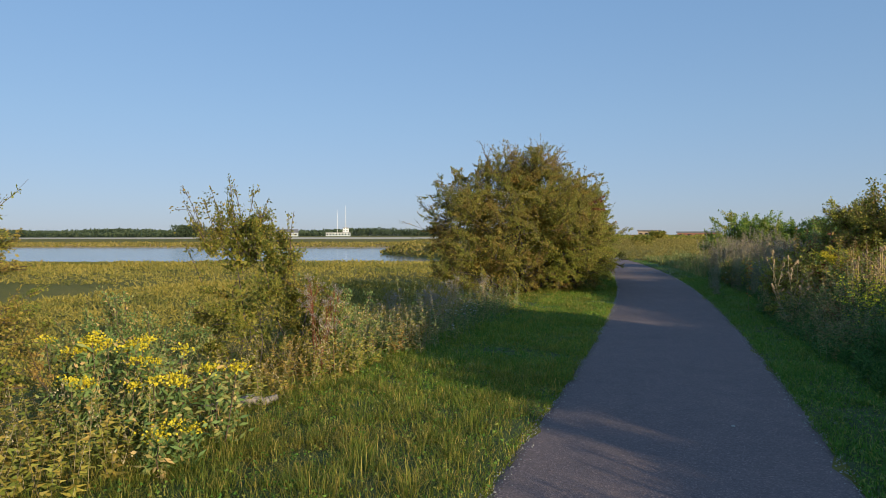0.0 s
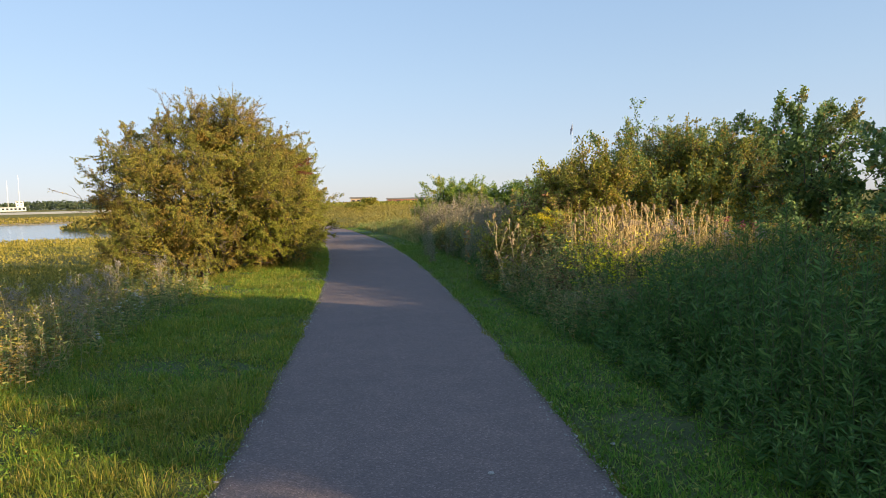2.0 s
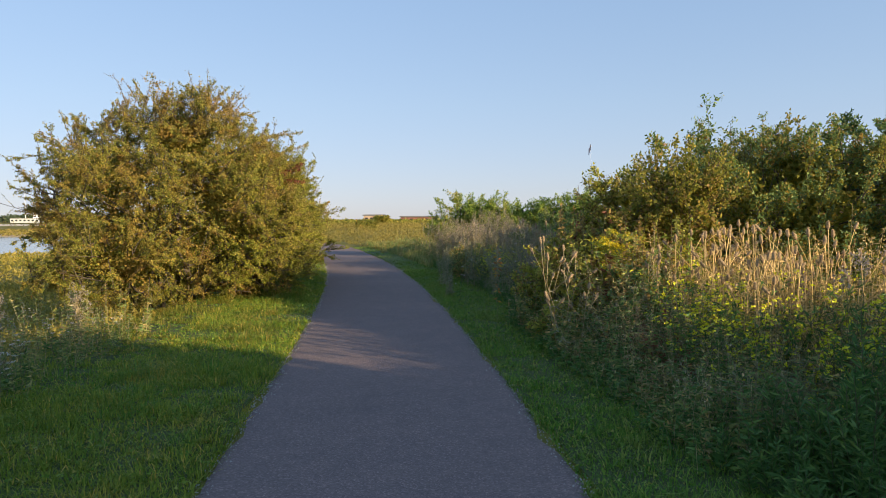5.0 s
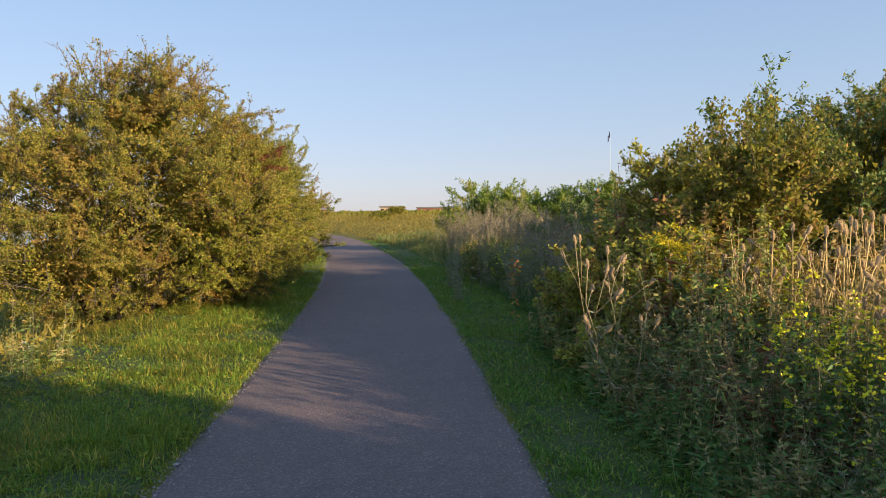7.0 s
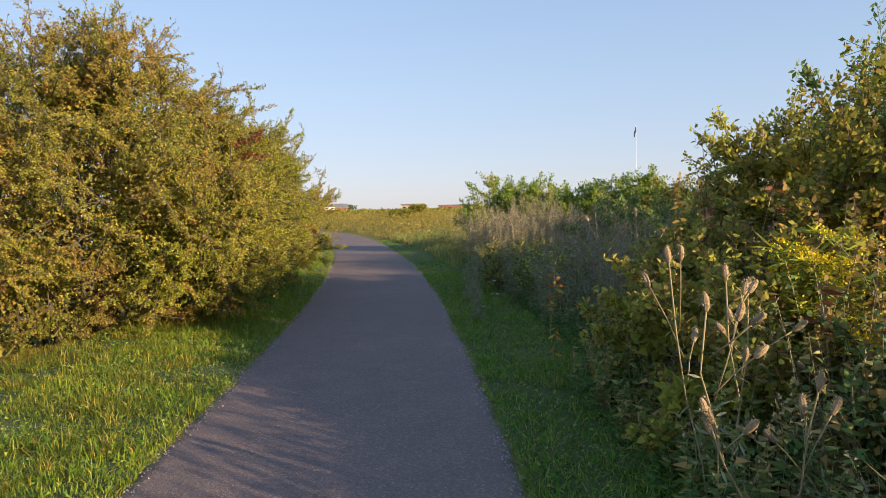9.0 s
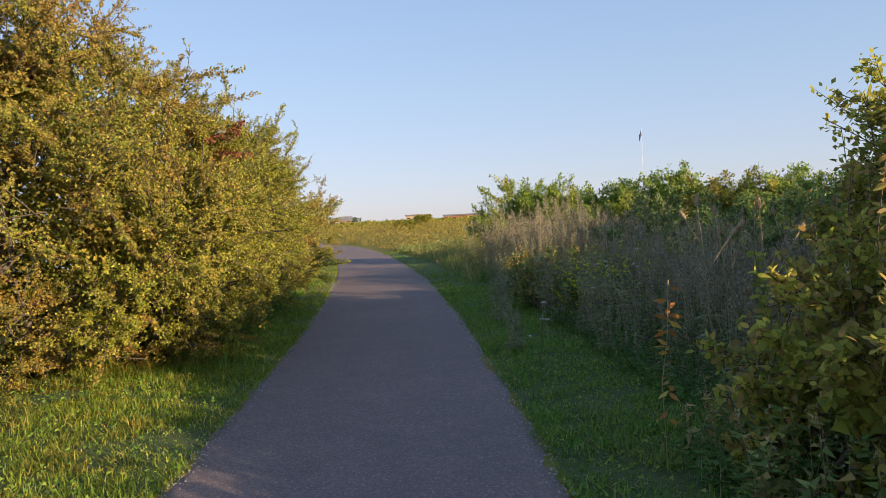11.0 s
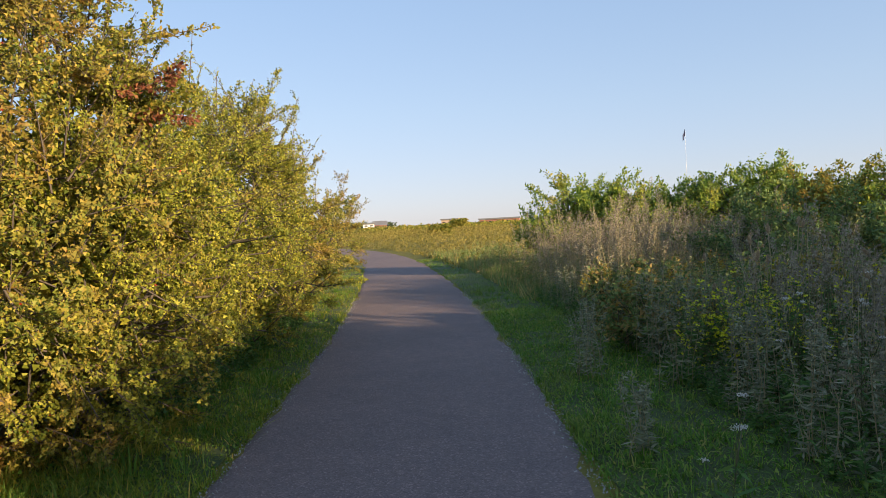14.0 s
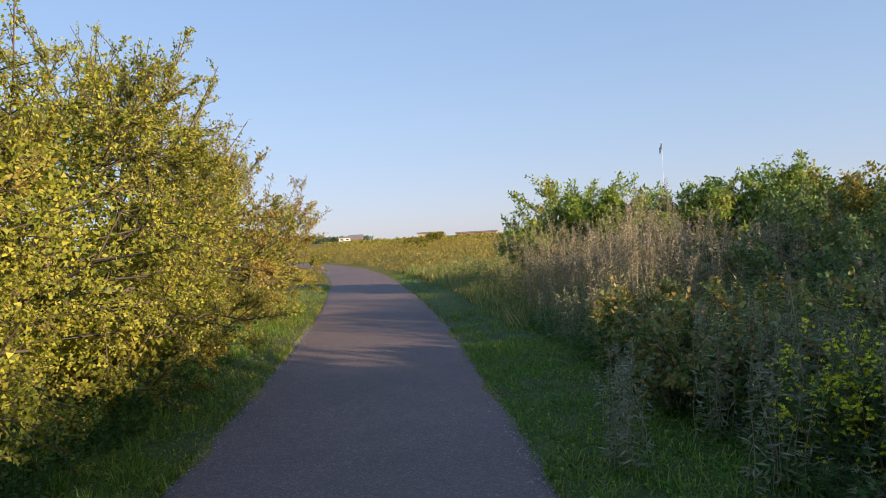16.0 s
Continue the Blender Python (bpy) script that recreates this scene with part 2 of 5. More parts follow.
def ground_material():
    m, t, b, nodes, links = material("grassy_ground")
    pos = nodes.new("ShaderNodeNewGeometry").outputs["Position"]
    big, mid, fine = noise_node(t, 0.035, 5, 0.6, pos), noise_node(t, 0.5, 6, 0.65, pos), noise_node(t, 14.0, 5, 0.7, pos)
    a = ramp(nodes, [(0.3, (0.18, 0.165, 0.038)), (0.5, (0.27, 0.225, 0.05)), (0.62, (0.31, 0.225, 0.06)), (0.75, (0.22, 0.19, 0.045))])
    links.new(big.outputs["Fac"], a.inputs["Fac"])
    c = ramp(nodes, [(0.35, (0.07, 0.095, 0.026)), (0.6, (0.14, 0.14, 0.042)), (0.75, (0.21, 0.165, 0.065))])
    links.new(mid.outputs["Fac"], c.inputs["Fac"])
    mx = nodes.new("ShaderNodeMix")
    mx.data_type = "RGBA"
    mx.inputs["Factor"].default_value = 0.45
    links.new(a.outputs["Color"], mx.inputs["A"])
    links.new(c.outputs["Color"], mx.inputs["B"])
    f = ramp(nodes, [(0.25, (0.62, 0.62, 0.62)), (0.7, (1.15, 1.15, 1.15))])
    links.new(fine.outputs["Fac"], f.inputs["Fac"])
    mul = nodes.new("ShaderNodeMix")
    mul.data_type, mul.blend_type = "RGBA", "MULTIPLY"
    mul.inputs["Factor"].default_value = 1.0
    links.new(mx.outputs["Result"], mul.inputs["A"])
    links.new(f.outputs["Color"], mul.inputs["B"])
    links.new(mul.outputs["Result"], b.inputs["Base Color"])
    b.inputs["Roughness"].default_value = 0.95
    b.inputs["Specular IOR Level"].default_value = 0.1
    bp = nodes.new("ShaderNodeBump")
    bp.inputs["Strength"].default_value, bp.inputs["Distance"].default_value = 0.7, 0.05
    links.new(fine.outputs["Fac"], bp.inputs["Height"])
    links.new(bp.outputs["Normal"], b.inputs["Normal"])
    return m


def asphalt_material():
    """Worn asphalt: fine grey and pinkish grit, paler wheel-worn patches, scattered light chippings."""
    m, t, b, nodes, links = material("worn_asphalt")
    pos = nodes.new("ShaderNodeNewGeometry").outputs["Position"]
    big, mid, fine = noise_node(t, 0.35, 4, 0.6, pos), noise_node(t, 3.0, 5, 0.65, pos), noise_node(t, 160.0, 2, 0.6, pos)
    vor = nodes.new("ShaderNodeTexVoronoi")
    vor.inputs["Scale"].default_value = 85.0
    links.new(pos, vor.inputs["Vector"])
    a = ramp(nodes, [(0.3, (0.155, 0.12, 0.115)), (0.55, (0.195, 0.146, 0.137)), (0.75, (0.235, 0.172, 0.156))])
    mx0 = nodes.new("ShaderNodeMix")
    mx0.inputs["Factor"].default_value = 0.45
    links.new(big.outputs["Fac"], mx0.inputs["A"])
    links.new(mid.outputs["Fac"], mx0.inputs["B"])
    links.new(mx0.outputs["Result"], a.inputs["Fac"])
    g = ramp(nodes, [(0.0, (0.55, 0.55, 0.56)), (0.5, (0.95, 0.94, 0.93)), (0.86, (1.25, 1.2, 1.16)), (1.0, (2.1, 2.0, 1.9))])
    sep = nodes.new("ShaderNodeSeparateColor")
    links.new(vor.outputs["Color"], sep.inputs["Color"])
    links.new(sep.outputs["Red"], g.inputs["Fac"])
    mul = nodes.new("ShaderNodeMix")
    mul.data_type, mul.blend_type = "RGBA", "MULTIPLY"
    mul.inputs["Factor"].default_value = 0.55
    links.new(a.outputs["Color"], mul.inputs["A"])
    links.new(g.outputs["Color"], mul.inputs["B"])
    links.new(mul.outputs["Result"], b.inputs["Base Color"])
    b.inputs["Roughness"].default_value = 0.85
    b.inputs["Specular IOR Level"].default_value = 0.3
    bp = nodes.new("ShaderNodeBump")
    bp.inputs["Strength"].default_value, bp.inputs["Distance"].default_value = 0.6, 0.006
    links.new(vor.outputs["Distance"], bp.inputs["Height"])
    bp2 = nodes.new("ShaderNodeBump")
    bp2.inputs["Strength"].default_value, bp2.inputs["Distance"].default_value = 0.35, 0.03
    links.new(mid.outputs["Fac"], bp2.inputs["Height"])
    links.new(bp.outputs["Normal"], bp2.inputs["Normal"])
    links.new(bp2.outputs["Normal"], b.inputs["Normal"])
    return m


def water_material():
    m, t, b, nodes, links = material("tidal_water")
    pos = nodes.new("ShaderNodeNewGeometry").outputs["Position"]
    n = noise_node(t, 1.2, 4, 0.6, pos)
    b.inputs["Base Color"].default_value = (0.10, 0.13, 0.16, 1)
    b.inputs["Roughness"].default_value = 0.12
    bp = nodes.new("ShaderNodeBump")
    bp.inputs["Strength"].default_value, bp.inputs["Distance"].default_value = 0.25, 0.05
    links.new(n.outputs["Fac"], bp.inputs["Height"])
    links.new(bp.outputs["Normal"], b.inputs["Normal"])
    return m


# soil and thatch colour with the shade of the gaps painted in
SHADE_THATCH = rough_material("shade_darkened_thatch", [(0.3, (0.03, 0.045, 0.012)), (0.5, (0.06, 0.085, 0.02)), (0.7, (0.11, 0.11, 0.035))], 2.5, 45, 0.95, 0.8, 0.03)
MUD = rough_material("tidal_mud", [(0.3, (0.36, 0.25, 0.12)), (0.7, (0.5, 0.37, 0.18))], 0.08, 2.0, 0.8, 0.3, 0.1)
SANDBANK = rough_material("pale_sand", [(0.3, (0.5, 0.42, 0.3)), (0.7, (0.62, 0.54, 0.4))], 0.1, 2.0, 0.9, 0.2, 0.05)

# ---- mesh helpers ----
RNG = np.random.default_rng(7)


def mesh_of(name, verts, groups, mat):
    """A mesh from an array of corners and arrays of faces (one array for each number of corners)."""
    me = bpy.data.meshes.new(name)
    verts = np.ascontiguousarray(verts, dtype=np.float32)
    loops = np.concatenate([g.reshape(-1) for g in groups]).astype(np.int32)
    totals = np.concatenate([np.full(len(g), g.shape[1]) for g in groups]).astype(np.int32)
    starts = np.concatenate(([0], np.cumsum(totals)[:-1])).astype(np.int32)
    me.vertices.add(len(verts))
    me.vertices.foreach_set("co", verts.ravel())
    me.loops.add(len(loops))
    me.loops.foreach_set("vertex_index", loops)
    me.polygons.add(len(totals))
    me.polygons.foreach_set("loop_start", starts)
    me.materials.append(mat)
    me.update(calc_edges=True)
    return me


def piece(name, me, parent=None, label="", kind=""):
    ob = new(name, me)
    if parent:
        ob.parent = parent
    return tagged(ob, label=label, kind=kind)


def part(name, bm, mat, parent=None, label=""):
    me = bpy.data.meshes.new(name)
    bm.to_mesh(me)
    bm.free()
    me.materials.append(mat)
    return piece(name, me, parent, label)


def unit(a):
    return a / np.maximum(np.linalg.norm(a, axis=-1, keepdims=True), 1e-9)


def spread(n):
    return unit(RNG.normal(size=(n, 3)))


def leaf_mesh(name, base, way, length, width, mat, fold=0.18, simple=False, face=None, broad=False):
    """Leaves: a pointed, folded blade of four corners at each base, along its way; face: where their upper sides turn, roughly."""
    n = len(base)
    side = unit(np.cross(way, spread(n) if face is None else face + spread(n) * 0.75))
    nrm = np.cross(side, way)
    length, width = np.broadcast_to(length, n)[:, None], np.broadcast_to(width, n)[:, None]
    if simple:
        v = np.stack([base + way * length * 0.12 + side * width * 0.55, base + way * length, base + way * length * 0.12 - side * width * 0.55], 1).reshape(-1, 3)
        return mesh_of(name, v, [np.arange(n * 3).reshape(-1, 3)], mat)
    if broad:
        a, b = base + way * length * 0.3 + nrm * width * fold, base + way * length * 0.68 + nrm * width * fold * 0.8
        v = np.stack([base, a + side * width * 0.5, b + side * width * 0.4, base + way * length, b - side * width * 0.4, a - side * width * 0.5], 1).reshape(-1, 3)
        return mesh_of(name, v, [np.arange(n * 6).reshape(-1, 6)], mat)
    mid = base + way * length * 0.45 + nrm * width * fold
    v = np.stack([base, mid + side * width * 0.5, base + way * length, mid - side * width * 0.5], 1).reshape(-1, 3)
    i = np.arange(n)[:, None] * 4
    return mesh_of(name, v, [i + np.array([[0, 1, 2, 3]])], mat)


def blade_mesh(name, base, height, width, mat, lean=0.45, heading=None, simple=False):
    """Grass: a bent blade of five corners at each base."""
    n = len(base)
    a = RNG.uniform(0, 2 * np.pi, n) if heading is None else heading
    out = np.stack([np.cos(a), np.sin(a), np.zeros(n)], 1)
    side = np.stack([-np.sin(a), np.cos(a), np.zeros(n)], 1)
    h, w = np.broadcast_to(height, n)[:, None], np.broadcast_to(width, n)[:, None]
    k = RNG.uniform(0.1, 1.0, (n, 1)) * lean
    up = np.array([0, 0, 1.0])
    mid, tip = base + up * h * 0.55 + out * h * k * 0.35, base + up * h * (1 - 0.35 * k) + out * h * k * 1.1
    if simple:
        v = np.stack([base - side * w * 0.6, base + side * w * 0.6, tip], 1).reshape(-1, 3)
        return mesh_of(name, v, [np.arange(n * 3).reshape(-1, 3)], mat)
    v = np.stack([base - side * w / 2, base + side * w / 2, mid + side * w * 0.4, mid - side * w * 0.4, tip], 1).reshape(-1, 3)
    i = np.arange(n)[:, None] * 5
    return mesh_of(name, v, [i + np.array([[0, 1, 2, 3]]), i + np.array([[3, 2, 4]])], mat)


def stick_mesh(name, a, b, ra, rb, mat, sides=3):
    """Twigs and stalks: a tapered rod from each a to each b."""
    n = len(a)
    way = unit(b - a)
    ref = np.where(np.abs(way[:, 2:3]) < 0.9, np.array([[0, 0, 1.0]]), np.array([[1.0, 0, 0]]))
    s = unit(np.cross(way, ref))
    u = np.cross(s, way)
    ra, rb = np.broadcast_to(ra, n)[:, None], np.broadcast_to(rb, n)[:, None]
    rings = []
    for k in range(sides):
        d = s * math.cos(2 * math.pi * k / sides) + u * math.sin(2 * math.pi * k / sides)
        rings += [a + d * ra, b + d * rb]
    v = np.stack(rings, 1).reshape(-1, 3)
    i = np.arange(n)[:, None] * 2 * sides
    q = [i + np.array([[2 * k, 2 * ((k + 1) % sides), 2 * ((k + 1) % sides) + 1, 2 * k + 1]]) for k in range(sides)]
    return mesh_of(name, v, [np.concatenate(q)], mat)


def tube_mesh(name, pts, radii, mat, sides=6):
    """One connected tapered tube along a line of points, closed at both ends."""
    pts = np.asarray(pts, float)
    n = len(pts)
    radii = np.broadcast_to(radii, n)
    way = unit(np.gradient(pts, axis=0))
    ref = np.array([1.0, 0, 0]) if abs(way[0][2]) > 0.7 else np.array([0, 0, 1.0])
    s = unit(np.cross(way, ref))
    u = np.cross(s, way)
    a = np.arange(sides) * 2 * math.pi / sides
    v = (pts[:, None] + (s[:, None] * np.cos(a)[None, :, None] + u[:, None] * np.sin(a)[None, :, None]) * radii[:, None, None]).reshape(-1, 3)
    i = (np.arange(n - 1)[:, None] * sides + np.arange(sides)[None, :]).reshape(-1)
    j = (np.arange(n - 1)[:, None] * sides + (np.arange(sides) + 1)[None, :] % sides).reshape(-1)
    q = np.stack([i, j, j + sides, i + sides], 1)
    return mesh_of(name, v, [q, np.arange(sides)[None, ::-1], (np.arange(sides) + (n - 1) * sides)[None]], mat)


def line(a, b, parts=4, wander=0.05):
    x, y = bent(np.asarray(a, float), np.asarray(b, float), parts, wander)
    return np.concatenate([x, y[-1:]])


def bent(a, b, parts=4, wander=0.12):
    """A wandering line from a to b, as arrays of its pieces' starts and ends."""
    t = np.linspace(0, 1, parts + 1)[:, None]
    p = a + (b - a) * t
    p[1:-1] += RNG.normal(size=(parts - 1, 3)) * wander * np.linalg.norm(b - a) * 0.5
    return p[:-1], p[1:]


def box(bm, x0, x1, y0, y1, z0, z1):
    vs = [bm.verts.new((x, y, z)) for z in (z0, z1) for x, y in ((x0, y0), (x1, y0), (x1, y1), (x0, y1))]
    for f in ((3, 2, 1, 0), (4, 5, 6, 7), (0, 1, 5, 4), (1, 2, 6, 5), (2, 3, 7, 6), (3, 0, 4, 7)):
        bm.faces.new([vs[k] for k in f])


def empty(name, at, label, category, group=""):
    ob = new(name)
    ob.location = at
    return tagged(ob, label=label, category=category, group=group)


# ---- the line of the path and the shape of the land ----
PY = np.array([-40, -20, 0, 6.4, 10.3, 15, 20, 25, 30, 37, 48, 58, 68, 80, 95, 120.0])
PX = np.array([-11.0, -5.6, 0.3, 2.34, 3.68, 5.15, 6.62, 7.95, 9.15, 10.6, 12.45, 13.55, 13.7, 12.4, 8.5, -1.0])
_fy = np.arange(-40, 120.01, 0.25)
_fx = np.interp(_fy, PY, PX)
for _ in range(3):
    _pad = np.concatenate([np.full(6, 0.0) + _fx[0], _fx, np.full(6, 0.0) + _fx[-1]])
    _sm = np.convolve(_pad, np.ones(13) / 13, "valid")
    _fx[8:-8] = _sm[8:-8]
_fs = np.gradient(_fx, _fy)
HALF = 1.31


def line_x(y):
    return np.interp(y, _fy, _fx)


def beside(y, off):
    """The place off metres to the right (minus: left) of the path's middle at y."""
    y, off = np.broadcast_arrays(np.asarray(y, float), np.asarray(off, float))
    s = np.interp(y, _fy, _fs)
    k = 1 / np.sqrt(1 + s * s)
    return line_x(y) + off * k, y - off * s * k


def off_path(x, y):
    """How far a place lies to the right of the path's middle, roughly."""
    s = np.interp(y, _fy, _fs)
    return (x - line_x(y)) / np.sqrt(1 + s * s)


def wave(x, y, s, a=0.0):
    return np.sin(x * s + 1.3 + a) * np.cos(y * s * 0.83 - 0.7 + a) * 0.6 + np.sin((x * 0.6 + y) * s * 1.7 + 2.1 * a) * 0.4


def step(v, a, b):
    t = np.clip((v - a) / (b - a), 0, 1)
    return t * t * (3 - 2 * t)


def land(x, y):
    """The ground's height."""
    x, y = np.asarray(x, float), np.asarray(y, float)
    off = off_path(x, np.clip(y, -40, 120))
    z = -0.012 + 0.034 * step(np.abs(off), 1.15, 1.55) * (1 + 0.35 * wave(x, y, 1.4))
    shore = step(-off, 3.6 + 0.5 * wave(x, y, 0.25), 9.5)
    z = z - 1.15 * shore + 0.05 * wave(x, y, 0.7) * shore
    # the tidal channel on the left, its far bank and the land behind
    d = y + 0.16 * x + 9 * wave(x, y, 0.02)
    ch = step(d, 78, 92) * (1 - step(d, 168, 190)) * step(-off, 5, 13)
    z = z - 0.9 * ch
    z = z + shore * step(d, 185, 320) * (1.1 + 0.5 * wave(x, y, 0.013))
    # rougher, slightly raised ground beyond the verge on the right, and the field ahead
    z = z + step(off, 3.0, 9.0) * (0.12 + 0.08 * wave(x, y, 0.5))
    z = z + step(y, 45, 110) * step(off, 2.5, 16.0) * 0.35
    return z


def ground_points(n, y0, y1, o0, o1, bias=None):
    y, o = RNG.uniform(y0, y1, n), RNG.uniform(o0, o1, n)
    x, yy = beside(y, o)
    return np.stack([x, yy, land(x, yy)], 1)

# ---- ground, path, water ----
def graded(lo, hi, fine0, fine1, step0, grow):
    """Grid lines: even in the middle, wider and wider outside."""
    mid = list(np.arange(fine0, fine1 + 1e-6, step0))
    s, v = step0, fine1
    while v < hi:
        s *= grow
        v += s
        mid.append(min(v, hi))
    s, v = step0, fine0
    while v > lo:
        s *= grow
        v -= s
        mid.insert(0, max(v, lo))
    return np.array(mid)


gx, gy = graded(-2400, 2400, -9, 16, 0.45, 1.12), graded(-300, 2600, -2, 46, 0.5, 1.12)
GX, GY = np.meshgrid(gx, gy, indexing="ij")
gv = np.stack([GX, GY, land(GX, GY)], -1).reshape(-1, 3)
_i = (np.arange(len(gx) - 1)[:, None] * len(gy) + np.arange(len(gy) - 1)[None, :]).reshape(-1, 1)
ground = piece("ground", mesh_of("ground", gv, [np.concatenate([_i, _i + len(gy), _i + len(gy) + 1, _i + 1], 1)], ground_material()))
tagged(ground, "rough grassland and salt marsh sloping down from the path", "ground", kind="structure")
ground.data.polygons.foreach_set("use_smooth", np.ones(len(ground.data.polygons), dtype=bool))

py = np.arange(-38, 118, 0.2)
rows = []
for k, o in enumerate((-1.0, -0.985, -0.9, -0.45, 0.0, 0.45, 0.9, 0.985, 1.0)):
    edge = 0.045 * (wave(py, py * 0.3, 2.3, k // 5) + 0.7 * wave(py, py, 7.1, k // 5)) if abs(o) > 0.95 else 0.0
    x, y = beside(py, o * HALF + np.sign(o) * edge)
    z = (0.012 * (1 - o * o)) + 0.004 * wave(x, y, 1.1) + (-0.014 if abs(o) == 1.0 else 0.0)
    rows.append(np.stack([x, y, z], 1))
pv = np.stack(rows, 1).reshape(-1, 3)
_i = (np.arange(len(py) - 1)[:, None] * 9 + np.arange(8)[None, :]).reshape(-1, 1)
path = piece("path", mesh_of("path", pv, [np.concatenate([_i, _i + 1, _i + 10, _i + 9], 1)], asphalt_material()))
tagged(path, "worn grey-brown asphalt footpath with ragged grassy edges", "path", kind="structure")
path.data.polygons.foreach_set("use_smooth", np.ones(len(path.data.polygons), dtype=bool))

# water: one level sheet in the tidal channel
wv = np.array([(-900, 40, -1.42), (40, 40, -1.42), (40, 420, -1.42), (-900, 420, -1.42)], float)
water = piece("water", mesh_of("water", wv, [np.array([[0, 1, 2, 3]])], water_material()))
tagged(water, "calm pale blue tidal water in a channel", "water", kind="structure")


shore = []
# the muddy far bank and its pale sand
for _name, _m, d0, d1, z0, z1, _label in (("mud_bank", MUD, 160, 215, -1.55, -0.75, "reddish-brown tidal mud along the far shore"), ("sand_bank", SANDBANK, 330, 372, 0.35, 0.75, "pale strip of sand on the far shore")):
    _x = np.linspace(-700, -2, 120)
    _t = np.linspace(0, 1, 7)
    _X, _T = np.meshgrid(_x, _t, indexing="ij")
    _Y = d0 + (d1 - d0) * _T - 0.16 * _X - 9 * wave(_X, np.full_like(_X, d0), 0.02) + 4 * wave(_X, _T, 0.05)
    _Z = np.maximum(z0 + (z1 - z0) * _T ** 0.8, land(_X, _Y) + 0.05)
    shore.append((_X, _Y, _Z.copy()))
    _Z[:, 0] -= 0.6
    _Z[:, -1] -= 0.6
    _i = (np.arange(119)[:, None] * 7 + np.arange(6)[None, :]).reshape(-1, 1)
    _o = piece(_name, mesh_of(_name, np.stack([_X, _Y, _Z], -1).reshape(-1, 3), [np.concatenate([_i, _i + 7, _i + 8, _i + 1], 1)], _m))
    tagged(_o, _label, "shore", kind="structure")


# ---- grass ----
def grass(name, pts, h, w, mat, label, lean=0.6, simple=False):
    h = h * (0.75 + 0.45 * wave(pts[:, 0], pts[:, 1], 1.9) + 0.25 * wave(pts[:, 1], pts[:, 0], 5.3))
    ob = piece(name, blade_mesh(name, pts, h, w, mat, lean, None, simple))
    return tagged(ob, label, "grass", kind="stuff")


def tussocks(n, per, y0, y1, o0, o1, r, h, mat, label, fine=1.0):
    """Tufts of grass whose blades lean out from the middle, taller there than round the edge."""
    c = ground_points(n, y0, y1, o0, o1)
    size = RNG.uniform(0.55, 1.25, n) * (0.85 + 0.4 * wave(c[:, 0], c[:, 1], 1.3))
    k = np.repeat(np.arange(n), per)
    d = RNG.normal(size=(len(k), 2)) * 0.5
    p = c[k].copy()
    p[:, :2] += d * (r * size[k])[:, None]
    ok = np.abs(off_path(p[:, 0], p[:, 1])) > HALF - 0.04
    p, d, k = p[ok], d[ok], k[ok]
    p[:, 2] = land(p[:, 0], p[:, 1])
    far = np.linalg.norm(d, axis=1)
    heading = np.arctan2(d[:, 1], d[:, 0]) + RNG.normal(size=len(k)) * 0.7
    tall = np.clip(RNG.uniform(0.45, 1.1, len(k)) * h * size[k] * (1.1 - 0.4 * far), 0.03, 0.6)
    ob = piece("tussock_grass", blade_mesh("tussock_grass", p, tall, RNG.uniform(0.005, 0.011, len(k)) * fine, mat, 1.5, heading))
    return tagged(ob, label, "grass", kind="stuff")


# thatch and soil under the grass and the weeds, darkened for shade between blades
for _name, _lo, _hi, _label in (("verge_left", -5.6, -HALF - 0.02, "mossy thatch and soil, darkened for the shade between verge grass"), ("verge_right", HALF + 0.02, 8.5, "soil and thatch, darkened for the shade under the weeds")):
    _y = np.arange(-6, 48, 0.25)
    _o = np.linspace(_lo, _hi, 26)
    _Y, _O = np.meshgrid(_y, _o, indexing="ij")
    _edge = 0.03 * wave(_Y, _Y * 0.4, 2.9) * (np.abs(_O) < HALF + 0.05)
    _X, _V = beside(_Y, _O + _edge)
    _i = (np.arange(len(_y) - 1)[:, None] * 26 + np.arange(25)[None, :]).reshape(-1, 1)
    _ob = piece(_name, mesh_of(_name, np.stack([_X, _V, land(_X, _V) + 0.014], -1).reshape(-1, 3), [np.concatenate([_i, _i + 1, _i + 27, _i + 26], 1)], SHADE_THATCH))
    tagged(_ob, _label, "ground", kind="structure")
    _ob.data.polygons.foreach_set("use_smooth", np.ones(len(_ob.data.polygons), dtype=bool))

E1 = HALF - 0.04
n = 118000
grass("verge_grass", np.concatenate([ground_points(62000, 8, 15.5, -4.4, -E1), ground_points(42000, 15, 27, -3.2, -E1), ground_points(14000, 27, 45, -2.6, -E1)]),
      RNG.uniform(0.04, 0.15, n), RNG.uniform(0.006, 0.014, n), GRASS, "short green verge grass with straw-coloured blades", 1.5, True)
# the shade beside the hedge is partly in the blades' greener colour
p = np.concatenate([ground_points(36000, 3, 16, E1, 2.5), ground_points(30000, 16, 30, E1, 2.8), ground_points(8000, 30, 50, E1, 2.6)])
grass("verge_grass", p, RNG.uniform(0.04, 0.13, len(p)), RNG.uniform(0.007, 0.016, len(p)), SHADE_GREEN_GRASS, "short green verge grass along the hedge, toned for its shade", 1.5, True)
# the sunny patch of the verge: golden light is put into the blade colour
p = ground_points(30000, 3.0, 8.6, -5.4, -E1)
grass("verge_grass", p, RNG.uniform(0.05, 0.17, len(p)), RNG.uniform(0.005, 0.011, len(p)), LONG_GRASS, "rough grass on the bank, coloured yellow-green for the sunlight", 1.4, True)
